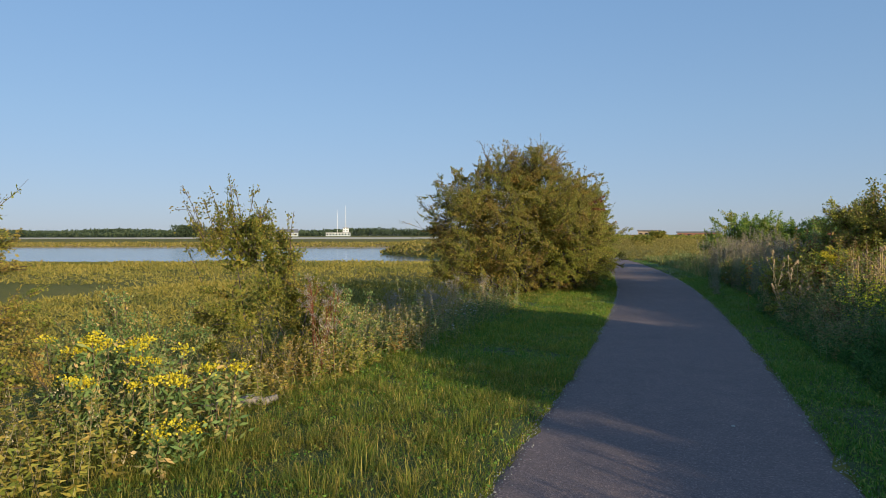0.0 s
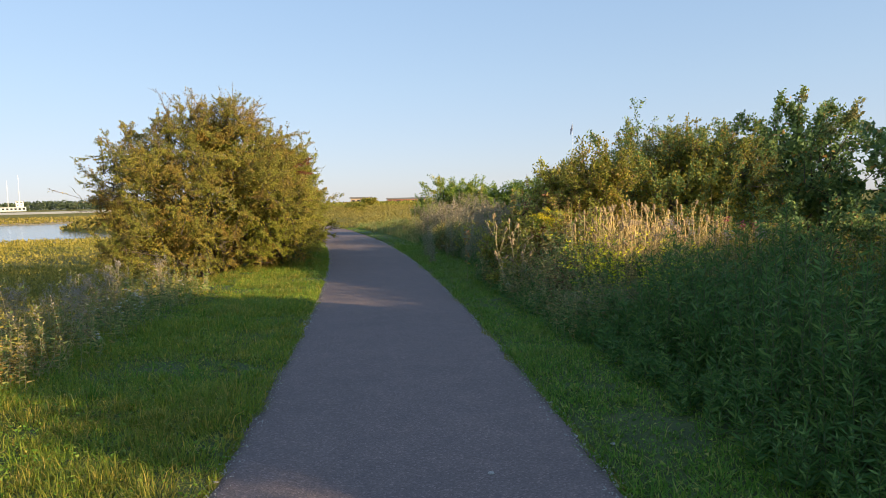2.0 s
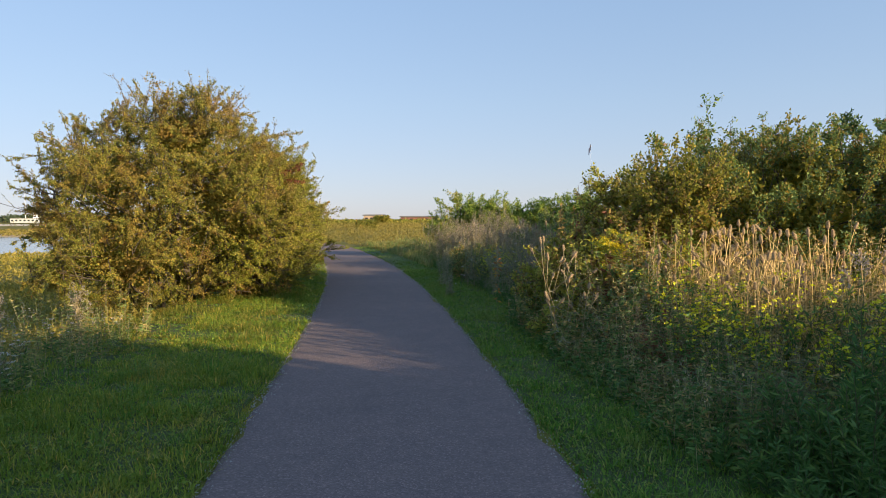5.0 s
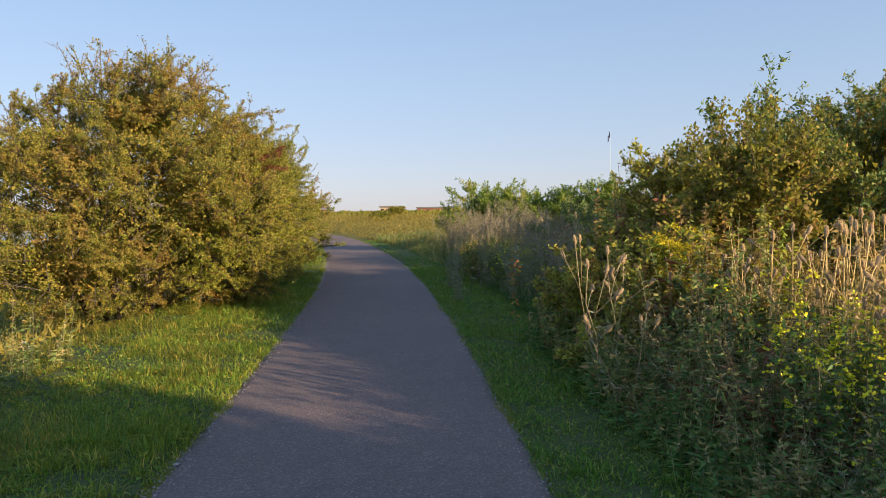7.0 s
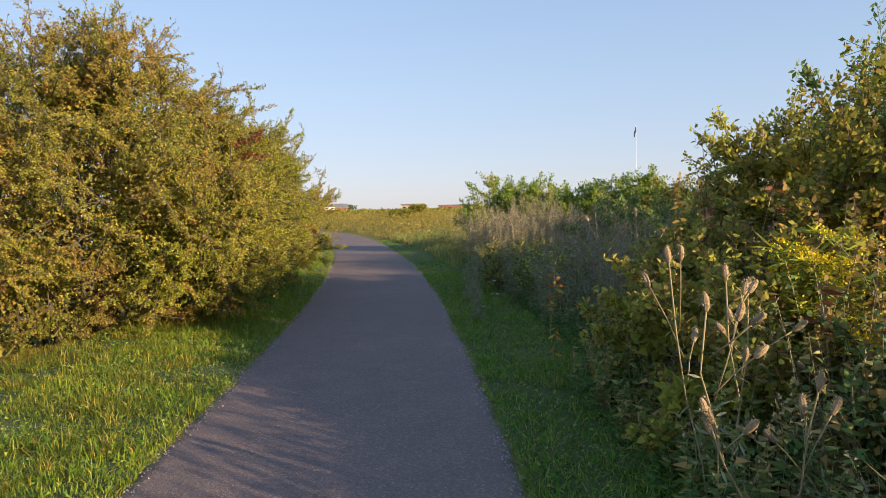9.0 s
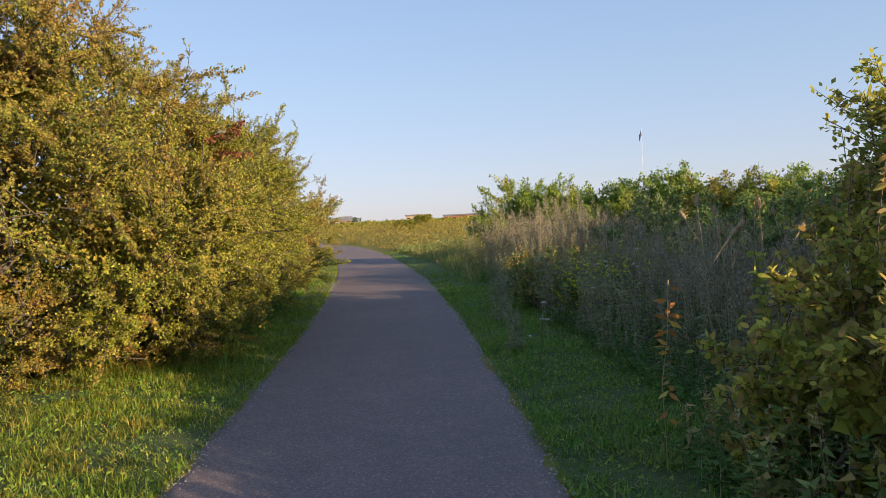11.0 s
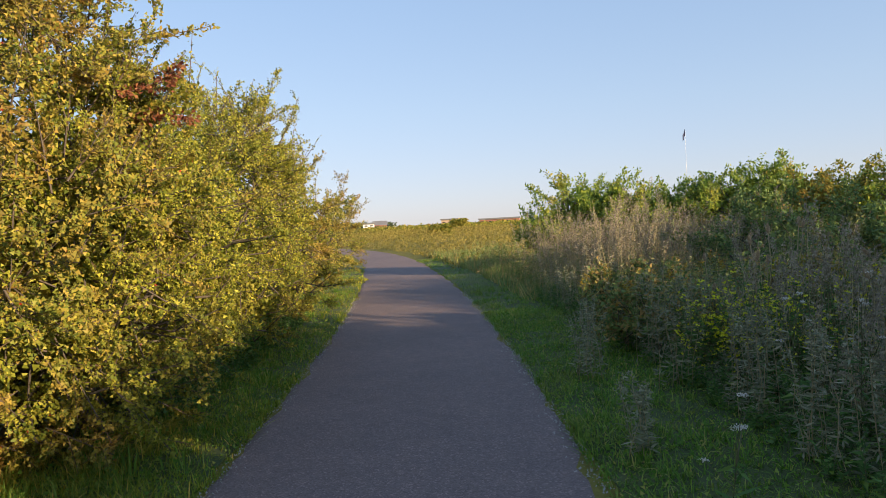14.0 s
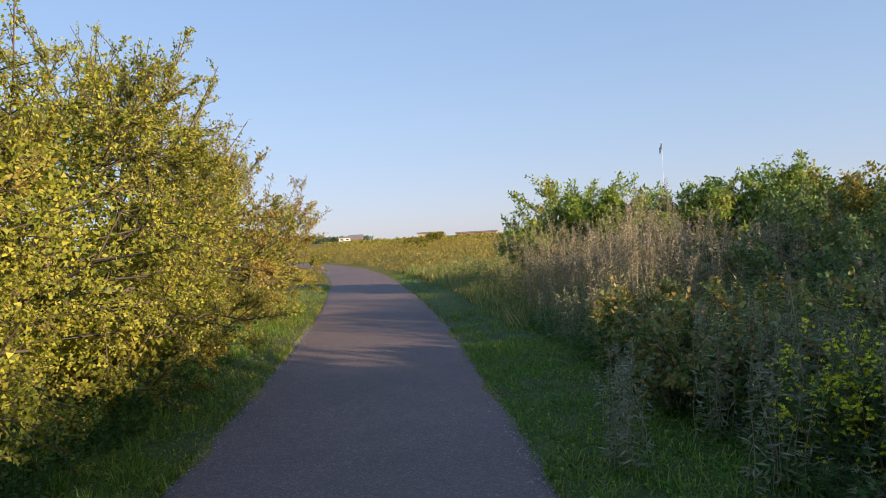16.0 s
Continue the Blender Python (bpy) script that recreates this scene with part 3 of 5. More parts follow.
tussocks(640, 70, 3.0, 10.2, -5.6, -1.5, 0.17, 0.24, LONG_GRASS, "tufts of long sunlit grass with dry straw blades", 0.65)
tussocks(700, 30, 8.5, 17.5, -4.9, -1.4, 0.14, 0.17, GRASS, "uneven soft tussocks of green grass on the verge")
tussocks(160, 30, 9.5, 17.5, -4.9, -1.5, 0.16, 0.22, SHADE_GREEN_GRASS, "tussocks on the shaded verge, coloured greener for the shade")
# yellower blades where sun falls, its warmth painted into them
tussocks(460, 44, 16.5, 24.0, -5.0, -1.6, 0.16, 0.18, LONG_GRASS, "tufts of grass below the hawthorn, yellow-green for the sunlight")
tussocks(160, 30, 21.0, 36.0, -3.0, -1.5, 0.12, 0.24, SHADE_GREEN_GRASS, "longer green grass at the foot of the hedge")
tussocks(620, 28, 3.0, 34.0, 1.45, 2.7, 0.13, 0.15, SHADE_GREEN_GRASS, "uneven green tufts on the shaded verge")
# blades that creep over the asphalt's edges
for o0, o1, mat in ((-HALF - 0.1, -HALF + 0.08, GRASS), (HALF - 0.08, HALF + 0.1, SHADE_GREEN_GRASS)):
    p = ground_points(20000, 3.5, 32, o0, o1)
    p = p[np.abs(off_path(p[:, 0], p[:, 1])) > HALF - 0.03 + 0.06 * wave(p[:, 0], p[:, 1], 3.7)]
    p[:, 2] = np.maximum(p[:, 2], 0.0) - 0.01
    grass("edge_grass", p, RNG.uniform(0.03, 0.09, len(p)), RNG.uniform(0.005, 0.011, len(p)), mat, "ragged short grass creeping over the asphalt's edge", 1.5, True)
# loose pale grit along the ragged edges of the asphalt
n = 9000
y, o = RNG.uniform(3, 34, n), HALF + RNG.normal(size=n) * 0.055 - 0.03
x, yy = beside(y, np.where(RNG.uniform(size=n) < 0.5, o, -o))
c = np.stack([x, yy, np.full(n, 0.008)], 1)
r = RNG.uniform(0.002, 0.011, (n, 1, 1))
v = c[:, None] + (np.array([[1, 0, 0], [-0.5, 0.87, 0], [-0.5, -0.87, 0], [0, 0, 1.1]])[None] + RNG.normal(size=(n, 4, 3)) * 0.25) * r
i4 = np.arange(n)[:, None] * 4
grit = piece("grit", mesh_of("grit", v.reshape(-1, 3), [np.concatenate([i4 + np.array([[0, 1, 3]]), i4 + np.array([[1, 2, 3]]), i4 + np.array([[2, 0, 3]])])], PEBBLE))
tagged(grit, "pale loose grit along the asphalt's edges", "gravel", kind="stuff")
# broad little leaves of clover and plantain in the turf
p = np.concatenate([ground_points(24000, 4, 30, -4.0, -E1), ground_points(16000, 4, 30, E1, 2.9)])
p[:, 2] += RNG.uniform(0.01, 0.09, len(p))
turf = piece("turf_leaves", leaf_mesh("turf_leaves", p, unit(RNG.normal(size=p.shape) * np.array([1, 1, 0.35])), RNG.uniform(0.015, 0.045, len(p)), RNG.uniform(0.01, 0.026, len(p)), SHADE_GREEN_GRASS, 0.18, True))
tagged(turf, "small clover and plantain leaves in the verge turf", "grass", kind="stuff")
# salt marsh meadow down on the left
p = np.concatenate([ground_points(44000, 6, 40, -26, -4.6), ground_points(40000, 36, 84, -70, -2.6), ground_points(9000, -12, 6, -20, -4.0), ground_points(18000, -8, 34, 8.0, 30.0)])
d = np.linalg.norm(p[:, :2], axis=1)
tall = np.clip(0.22 + 0.12 * wave(p[:, 0], p[:, 1], 0.45) + 0.08 * wave(p[:, 1], p[:, 0], 1.7), 0.03, 0.5)
p[:, 2] += RNG.uniform(0, 1, len(p)) * tall
marsh = piece("marsh_grass", leaf_mesh("marsh_grass", p, unit(RNG.normal(size=p.shape) + np.array([0, 0, 0.8])), RNG.uniform(0.1, 0.22, len(p)) * (0.7 + d / 70), 0.02 + d * 0.0012, MARSH, 0.18, True))
tagged(marsh, "olive and golden marsh grass on the low meadow", "grass", kind="stuff")
# tawny grass on the far shore, and where the near bank juts out into the water
_X, _Y, _Z = shore[0]
n = 26000
i, j, u, v = RNG.integers(60, 119, n), RNG.integers(1, 6, n), RNG.uniform(size=n), RNG.uniform(size=n)
lerp = [(w[i, j] * (1 - u) + w[i + 1, j] * u) * (1 - v) + (w[i, j + 1] * (1 - u) + w[i + 1, j + 1] * u) * v for w in (_X, _Y, _Z)]
q = np.stack([RNG.uniform(-60, 10, 26000), RNG.uniform(92, 170, 26000), np.zeros(26000)], 1)
q[:, 2] = land(q[:, 0], q[:, 1])
p = np.concatenate([np.stack(lerp, 1), q[(q[:, 2] > -1.4) & (off_path(q[:, 0], q[:, 1]) < -3)]])
p[:, 2] += RNG.uniform(0, 0.35, len(p))
far = piece("shore_grass", leaf_mesh("shore_grass", p, unit(RNG.normal(size=p.shape) + np.array([0, 0, 0.9])), RNG.uniform(0.3, 0.7, len(p)), RNG.uniform(0.25, 0.55, len(p)), GOLD_FIELD, 0.18, True))
tagged(far, "tawny golden grass along the far shore of the channel", "grass", kind="stuff")
# the golden field ahead
p = np.concatenate([ground_points(60000, 42, 120, 2.0, 34), ground_points(14000, 100, 118, 30, 70), ground_points(8000, 46, 75, -9, -1.8)])
tall = 0.55 + 0.3 * wave(p[:, 0], p[:, 1], 0.5) + 0.2 * wave(p[:, 1], p[:, 0], 1.3)
p[:, 2] += RNG.uniform(0, 1, len(p)) * np.clip(tall, 0.1, 1.0) * step(off_path(p[:, 0], p[:, 1]), 1.8, 4.0)
field = piece("field_weeds", leaf_mesh("field_weeds", p, unit(RNG.normal(size=p.shape) + np.array([0, 0, 0.9])), RNG.uniform(0.08, 0.24, len(p)), RNG.uniform(0.03, 0.09, len(p)), GOLD_FIELD, 0.18, True))
tagged(field, "tall golden grass and weeds on the field ahead", "grass", kind="stuff")
p = ground_points(26000, 31, 52, 2.3, 9)
grass("field_grass", p, RNG.uniform(0.2, 0.6, len(p)), RNG.uniform(0.012, 0.03, len(p)), MIXED_HERB, "tall weedy grass beside the bend", 0.7, True)

# ---- bushes ----
def clumping(p, s=6.0):
    """A smooth uneven field, for the lumps and gaps of foliage."""
    q = p * s * np.array([0.75, 0.75, 1.5])
    return (np.sin(q[:, 0] + 1.7 * np.sin(q[:, 1] * 0.8) + 0.3) + np.sin(q[:, 1] * 1.1 + 1.5 * np.sin(q[:, 2] * 0.9) + 1.1) + np.sin(q[:, 2] * 1.2 + 1.6 * np.sin(q[:, 0] * 0.7) + 2.3)) / 3


def crown_points(blobs, n, inner=0.55, low=0.1, gaps=0.85):
    """Places in the outer shell of a crown made of overlapping lumps, with the way outwards."""
    blobs = np.array(blobs, float)
    area = blobs[:, 3] * blobs[:, 4] + blobs[:, 4] * blobs[:, 5] + blobs[:, 3] * blobs[:, 5]
    got, ways = [], []
    need = n
    while need > 0:
        k = RNG.choice(len(blobs), need * 2, p=area / area.sum())
        d = spread(need * 2)
        lump = 1 + 0.10 * wave(d[:, 0] * 3 + k, d[:, 1] * 3 + d[:, 2] * 2, 2.2) + 0.07 * wave(d[:, 2] * 4, d[:, 0] * 4 - k, 3.1)
        r = RNG.uniform(inner, 1.0, need * 2) ** 0.6 * lump
        p = blobs[k, :3] + d * blobs[k, 3:] * r[:, None]
        q = np.linalg.norm((p[:, None, :] - blobs[None, :, :3]) / blobs[None, :, 3:], axis=2)
        q[np.arange(len(k)), k] = 9
        hollow = (r / lump > 0.8) & (clumping(p) < -0.08) & (RNG.uniform(size=len(k)) < gaps)
        ok = ~hollow & (q.min(1) > 0.72) & (p[:, 2] > land(p[:, 0], p[:, 1]) + low)
        w = unit(d / blobs[k, 3:])
        got.append(p[ok][:need])
        ways.append(w[ok][:need])
        need -= min(need, int(ok.sum()))
    return np.concatenate(got), np.concatenate(ways)


def lumps(blobs, n, size=(0.4, 0.75)):
    """Smaller lumps of foliage, half sunk in the surface of a crown."""
    p, w = crown_points(blobs, n, 0.9, 0.3, 0.0)
    r = RNG.uniform(*size, (n, 1))
    c = p - w * r * 0.55
    return [list(b) for b in blobs] + [[*c[k], r[k, 0] * 1.1, r[k, 0] * 1.1, r[k, 0] * 0.85] for k in range(n)]


def twig_leaves(a, way, length, per, size, droop=0.0):
    """Bases and ways of leaves set along twigs."""
    n = len(a)
    t = RNG.uniform(0.08, 1.0, (n, per, 1))
    p = a[:, None] + way[:, None] * (length[:, None, None] * t) + RNG.normal(size=(n, per, 3)) * size * 0.5
    d = unit(way[:, None] * 0.5 + RNG.normal(size=(n, per, 3)) * 0.75 + np.array([0, 0, 0.15 - droop]))
    return p.reshape(-1, 3), d.reshape(-1, 3)


def single_stems(root, a, b, ra, rb, mat, name="stem", sides=4, bend=0.04):
    """Each stalk a gently bent tube of its own."""
    for k in range(len(a)):
        n = 4
        piece(name, tube_mesh(name, line(a[k], b[k], n, bend), np.linspace(ra, rb, n + 1), mat, sides), root)


def spray_twigs(p, out, axis, length, each, twig_len):
    """Side twigs set flat along boughs, as in the layered sprays of a thorn bush."""
    n = len(p)
    side = unit(np.cross(axis, np.array([0, 0, 1.0]) + RNG.normal(size=(n, 3)) * 0.45))
    k = np.repeat(np.arange(n), each)
    t = RNG.uniform(0.05, 1.0, (len(k), 1))
    sign = np.where(RNG.uniform(size=(len(k), 1)) < 0.5, -1.0, 1.0)
    q = (p - axis * length[:, None] * 0.65)[k] + axis[k] * length[k][:, None] * t
    way = unit(axis[k] * 0.75 + side[k] * sign * RNG.uniform(0.25, 1.1, (len(k), 1)) + RNG.normal(size=(len(k), 3)) * 0.24 + np.array([0, 0, 0.08]))
    return q, way, RNG.uniform(*twig_len, len(k)) * (1.15 - 0.55 * t[:, 0]), out[k]


def bush(name, at, blobs, twigs, per, size, mat, label, category="bush", group="", sprays=0, spray_len=(0.5, 1.1), twig_len=(0.14, 0.36),
         spray_from=0.75, second=None, second_share=0.0, stems=7, berries=0, shape=0.55, up=0.25, near=False, bough_len=(0.45, 0.95), fill=0, limb=1.0, each=11, gaps=0.9, outline=0, tri=False, broad=False):
    """A shrub: stems and limbs, boughs with flat sprays of twigs in the shell of its crown, leaves along every twig, shoots that stick out."""
    base = np.array([at[0], at[1], float(land(at[0], at[1]))])
    root = empty(name, base, label, category, group)
    n = max(twigs // each, 12)
    p0, out0 = crown_points(blobs, n, 0.8, gaps=gaps)
    axis = unit(out0 * 0.8 + RNG.normal(size=p0.shape) * 0.38 + np.array([0, 0, up]))
    bl_len = RNG.uniform(*bough_len, n)
    p0 = p0 + axis * (RNG.uniform(size=(n, 1)) ** 3) * 0.25 * bl_len[:, None]
    if outline:
        # some boughs reach well out of the crown
        j = RNG.choice(n, outline, replace=False)
        p0[j] += axis[j] * bl_len[j][:, None] * RNG.uniform(0.2, 0.55, (outline, 1))
    p, way, ln, out = spray_twigs(p0, out0, axis, bl_len, each, twig_len)
    low = p[:, 2] > land(p[:, 0], p[:, 1]) + 0.05
    p, way, ln, out = p[low], way[low], ln[low], out[low]
    bl = np.array(blobs, float)
    for k in range(stems):
        c = bl[k % min(len(bl), 7)]
        foot = base + np.array([*RNG.normal(size=2) * 0.25, -0.1])
        foot[:2] += (c[:2] - base[:2]) * 0.45
        foot[2] = land(foot[0], foot[1]) - 0.05
        top = c[:3] + RNG.normal(size=3) * c[3:] * 0.25
        piece("stem", tube_mesh("stem", line(foot - base, top - base, 4, 0.12), np.linspace(0.055, 0.025, 5) * RNG.uniform(0.7, 1.2) * limb, BARK, 6), root)
    # limbs out to the boughs, and the boughs themselves
    j = RNG.choice(n, min(n, 150), replace=False)
    c = bl[np.argmin(np.linalg.norm((p0[j][:, None] - bl[None, :, :3]) / bl[None, :, 3:], axis=2), 1)]
    start = c[:, :3] * 0.8 + p0[j] * 0.2
    start[:, 2] = np.maximum(start[:, 2] - c[:, 5] * 0.15, base[2] + 0.2)
    end = p0[j] - axis[j] * bl_len[j][:, None] * 0.65
    mid = (start + end) / 2 + RNG.normal(size=start.shape) * 0.12
    ra = np.concatenate([start, mid, p0 - axis * bl_len[:, None] * 0.65])
    rb = np.concatenate([mid, end, p0 + axis * bl_len[:, None] * 0.35])
    m = len(j)
    piece("branchwork", stick_mesh("branchwork", ra - base, rb - base, np.concatenate([np.full(m, 0.016), np.full(m, 0.011), np.full(n, 0.008)]) * limb,
                                   np.concatenate([np.full(m, 0.011), np.full(m, 0.007), np.full(n, 0.003)]) * limb, BARK, 4), root, kind="stuff")
    tw = slice(None) if near else slice(None, None, 3)
    piece("twigwork", stick_mesh("twigwork", (p - base)[tw], (p + way * ln[:, None] - base)[tw], 0.0042, 0.002, TWIG, 3), root, kind="stuff")
    lp, lw = twig_leaves(p, way, ln, per, size)
    face = np.repeat(unit(out + np.array([0, 0, 0.45])), per, 0)
    pick = RNG.uniform(size=len(lp)) < second_share
    s = size * RNG.uniform(0.6, 1.3, len(lp))
    piece("crown", leaf_mesh("crown", (lp - base)[~pick], lw[~pick], s[~pick], s[~pick] * shape, mat, 0.18, tri or not near, face[~pick], broad), root, kind="stuff")
    if second_share:
        piece("yellowing_leaves", leaf_mesh("yellowing_leaves", (lp - base)[pick], lw[pick], s[pick], s[pick] * shape, second, 0.18, tri or not near, face[pick], broad), root, "yellowing leaves", "stuff")
    if fill:
        # older leaves deep inside the crown
        q, w = crown_points(blobs, fill, 0.1)
        q = q - w * RNG.uniform(0.25, 1.0, (fill, 1)) * np.minimum(0.9, 0.6 * float(bl[:6, 3:].mean()))
        piece("inner_leaves", leaf_mesh("inner_leaves", q - base, spread(fill), max(size * 1.3, 0.04), max(size * 1.1, 0.034), mat, 0.18, True, w), root, kind="stuff")
        m = fill
        c = bl[RNG.integers(0, min(len(bl), 6), m)]
        q = c[:, :3] + spread(m) * c[:, 3:] * RNG.uniform(0.05, 0.36, (m, 1)) ** 0.5
        q = q[q[:, 2] > land(q[:, 0], q[:, 1]) + 0.1]
        piece("shaded_leaves", leaf_mesh("shaded_leaves", q - base, spread(len(q)), max(size * 1.7, 0.06), max(size * 1.5, 0.055), mat, 0.18, True), root, kind="stuff")
    if sprays:
        idx = np.argsort(-(p[:, 2] + out[:, 2] * 0.4 + RNG.normal(size=len(p)) * 0.25))[:int(len(p) * (1 - spray_from))]
        idx = RNG.choice(idx, min(sprays, len(idx)), replace=False)
        shoots(root, base, p[idx], unit(out[idx] * 0.5 + RNG.normal(size=(len(idx), 3)) * 0.4 + np.array([0, 0, 0.8])), RNG.uniform(*spray_len, len(idx)), size, mat, shape)
    if berries:
        j = RNG.choice(len(lp), berries, replace=False)
        piece("berries", leaf_mesh("berries", lp[j] - base, lw[j], 0.018, 0.018, BERRY, 0.5), root, "dark red berries", "stuff")
    return root


def shoots(root, base, start, way, length, size, mat, shape=0.55, per=34, name="shoot"):
    """Thin bent shoots with sparse leaves, sticking out of a crown."""
    lp, lw, sa, sb = [], [], [], []
    for s, w, l in zip(start, way, length):
        a, b = [], []
        bow = unit(RNG.normal(size=3)) * 0.35
        t = np.linspace(0, 1, 6)[:, None]
        pts = s + w * l * t + bow * l * t * t * 0.6
        for k in range(4):
            q = pts[RNG.integers(1, 5)]
            e = q + unit(w + RNG.normal(size=3) * 0.9) * l * RNG.uniform(0.18, 0.36)
            a.append(q[None]), b.append(e[None])
            x, d = twig_leaves(q[None], unit(e - q)[None], np.array([l * 0.28]), per // 3, size)
            lp.append(x), lw.append(d)
        x, d = twig_leaves(s[None], w[None], np.array([l]), per, size)
        piece(name, tube_mesh(name, pts - base, np.linspace(0.0065, 0.003, 6), TWIG, 4), root)
        sa, sb = sa + a, sb + b
        tt = np.linalg.norm(x - s, axis=1, keepdims=True) / l
        lp.append(x + bow * l * tt * tt * 0.6), lw.append(d)
    lp, lw = np.concatenate(lp), np.concatenate(lw)
    piece("side_growth", stick_mesh("side_growth", np.concatenate(sa) - base, np.concatenate(sb) - base, 0.0035, 0.002, TWIG, 3), root, kind="stuff")
    s = size * RNG.uniform(0.7, 1.3, len(lp))
    piece("shoot_leaves", leaf_mesh("shoot_leaves", lp - base, lw, s, s * shape, mat), root, kind="stuff")


# the big hawthorn beside the path, and the hedge that runs on behind it
b1 = bush("hawthorn_bush", (3.4, 24.0),
     lumps([(2.6, 24.2, 1.9, 2.15, 1.85, 1.8), (4.2, 23.8, 1.75, 1.75, 1.7, 1.75), (3.5, 24.2, 3.0, 1.85, 1.75, 1.3), (1.75, 24.8, 2.75, 1.45, 1.5, 1.3),
      (3.3, 24.0, 3.65, 1.1, 1.0, 0.7), (2.2, 23.7, 0.9, 1.7, 1.5, 0.9), (5.1, 24.2, 3.05, 0.6, 0.55, 0.3), (4.75, 24.25, 3.4, 0.55, 0.5, 0.28), (3.9, 23.4, 4.05, 0.55, 0.5, 0.4)], 44, (0.35, 0.7)),
     8400, 36, 0.029, HAWTHORN, "large dense hawthorn bush turning olive and rust beside the path", sprays=46, spray_len=(0.3, 0.8), near=True, tri=True, shape=0.85, gaps=0.45, fill=30000,
     second=YELLOWING, second_share=0.03, stems=10, berries=900, outline=70)
bush("hawthorn_bush", (4.9, 24.2), lumps([(4.8, 24.3, 2.05, 1.05, 1.2, 1.1), (4.75, 23.9, 1.0, 1.4, 1.35, 1.0)], 16, (0.3, 0.5)), 2800, 34, 0.028, HAWTHORN_GOLD, "yellow-green hawthorn bush crowding out towards the path",
     sprays=14, spray_len=(0.3, 0.7), bough_len=(0.35, 0.7), near=True, tri=True, shape=0.85, gaps=0.4, fill=8000, second=YELLOWING, second_share=0.06, stems=5, berries=120, outline=12)
_b = np.array(b1.location)
# boughs that reach out towards the path, a rusty one below them, bare arching shoots on top and on the far side
shoots(b1, _b, np.array([[5.0, 24.2, 3.25], [4.7, 24.2, 3.6], [5.1, 24.3, 2.9], [5.2, 24.1, 2.6]]), unit(np.array([[1.0, 0.1, 0.2], [0.95, 0.1, 0.2], [1.0, 0.0, 0.15], [1.0, -0.1, 0.3]])),
       np.array([1.2, 1.1, 0.9, 0.8]), 0.042, HAWTHORN_GREEN, 0.6, 240, "bough")
shoots(b1, _b, np.array([[5.35, 24.0, 2.85], [5.45, 24.1, 2.7]]), unit(np.array([[1.0, 0.0, 0.2], [1.0, 0.1, 0.0]])), np.array([0.65, 0.55]), 0.045, RUST, 0.6, 90, "red_bough")
_n = 34
_s = np.stack([RNG.uniform(2.4, 4.5, _n), RNG.uniform(23.0, 24.4, _n), RNG.uniform(3.7, 4.1, _n)], 1)
shoots(b1, _b, _s, unit(np.stack([RNG.normal(size=_n) * 0.45 + 0.1, RNG.normal(size=_n) * 0.3 - 0.1, np.full(_n, 0.8)], 1)), RNG.uniform(0.5, 1.15, _n), 0.034, HAWTHORN, 0.7, 60, "bare_shoot")
shoots(b1, _b, np.array([[0.5, 24.4, 1.9], [0.5, 24.6, 1.7], [0.4, 24.5, 2.3]]), unit(np.array([[-1.0, 0.0, 0.35], [-1.0, 0.1, 0.05], [-0.8, 0.0, 0.3]])), np.array([1.25, 0.9, 0.7]), 0.034, HAWTHORN, 0.55, 24, "arching_shoot")
bush("hedge_bush", (5.2, 28.2),
     lumps([(5.4, 27.0, 1.6, 1.6, 1.8, 1.7), (5.7, 29.4, 1.8, 1.6, 1.8, 1.8), (5.5, 28.4, 2.7, 1.5, 1.7, 1.0), (6.0, 27.6, 0.8, 1.1, 1.6, 0.8)], 20, (0.3, 0.6)),
     4600, 34, 0.029, HAWTHORN_GOLD, "olive-brown hawthorn bush lit golden beside the path", sprays=50, spray_len=(0.4, 0.8), near=True, tri=True, shape=0.8, gaps=0.4, fill=14000, second=YELLOWING, second_share=0.1, stems=8, berries=200, outline=30)
bush("hedge_bush", (6.4, 33.0),
     [(6.5, 32.2, 1.6, 1.5, 1.8, 1.65), (7.4, 35.0, 1.5, 1.45, 1.8, 1.55), (6.8, 33.4, 2.4, 1.3, 1.6, 1.0), (8.2, 38.0, 1.3, 1.3, 1.9, 1.4)],
     2200, 28, 0.048, HAWTHORN, "twiggy russet-brown hawthorn bush at the end of the hedge", fill=5000, sprays=70, spray_len=(0.4, 0.9), stems=7)

# the tall hedge on the other side
TALL = "tall dark green hedge bush of hawthorn and bramble"
# next three are out of view, inferred from and sized for the path's shade
bush("hedge_bush", (8.5, 3.0), [(8.9, 2.3, 2.0, 1.9, 2.0, 2.1), (9.6, 4.6, 2.0, 2.0, 2.0, 2.0), (9.0, 3.0, 3.2, 1.6, 1.6, 1.2)], 1500, 24, 0.12, BRAMBLE, TALL, sprays=8, spray_len=(0.25, 0.5), gaps=0.3, fill=5000)
bush("hedge_bush", (9.4, -1.0), [(10.1, -1.0, 1.9, 1.8, 2.0, 2.0), (9.8, 0.4, 2.6, 1.4, 1.5, 1.3)], 1000, 24, 0.12, BRAMBLE, TALL, sprays=6, spray_len=(0.25, 0.5), gaps=0.3, fill=4000)
bush("hedge_bush", (9.8, 7.2), lumps([(9.3, 6.3, 1.7, 1.6, 1.6, 1.85), (9.0, 7.4, 1.4, 1.3, 1.2, 1.6), (9.5, 5.4, 2.6, 1.5, 1.4, 1.5)], 24), 2600, 22, 0.07, BRAMBLE, TALL, sprays=12, spray_len=(0.25, 0.5), gaps=0.5, fill=5000)
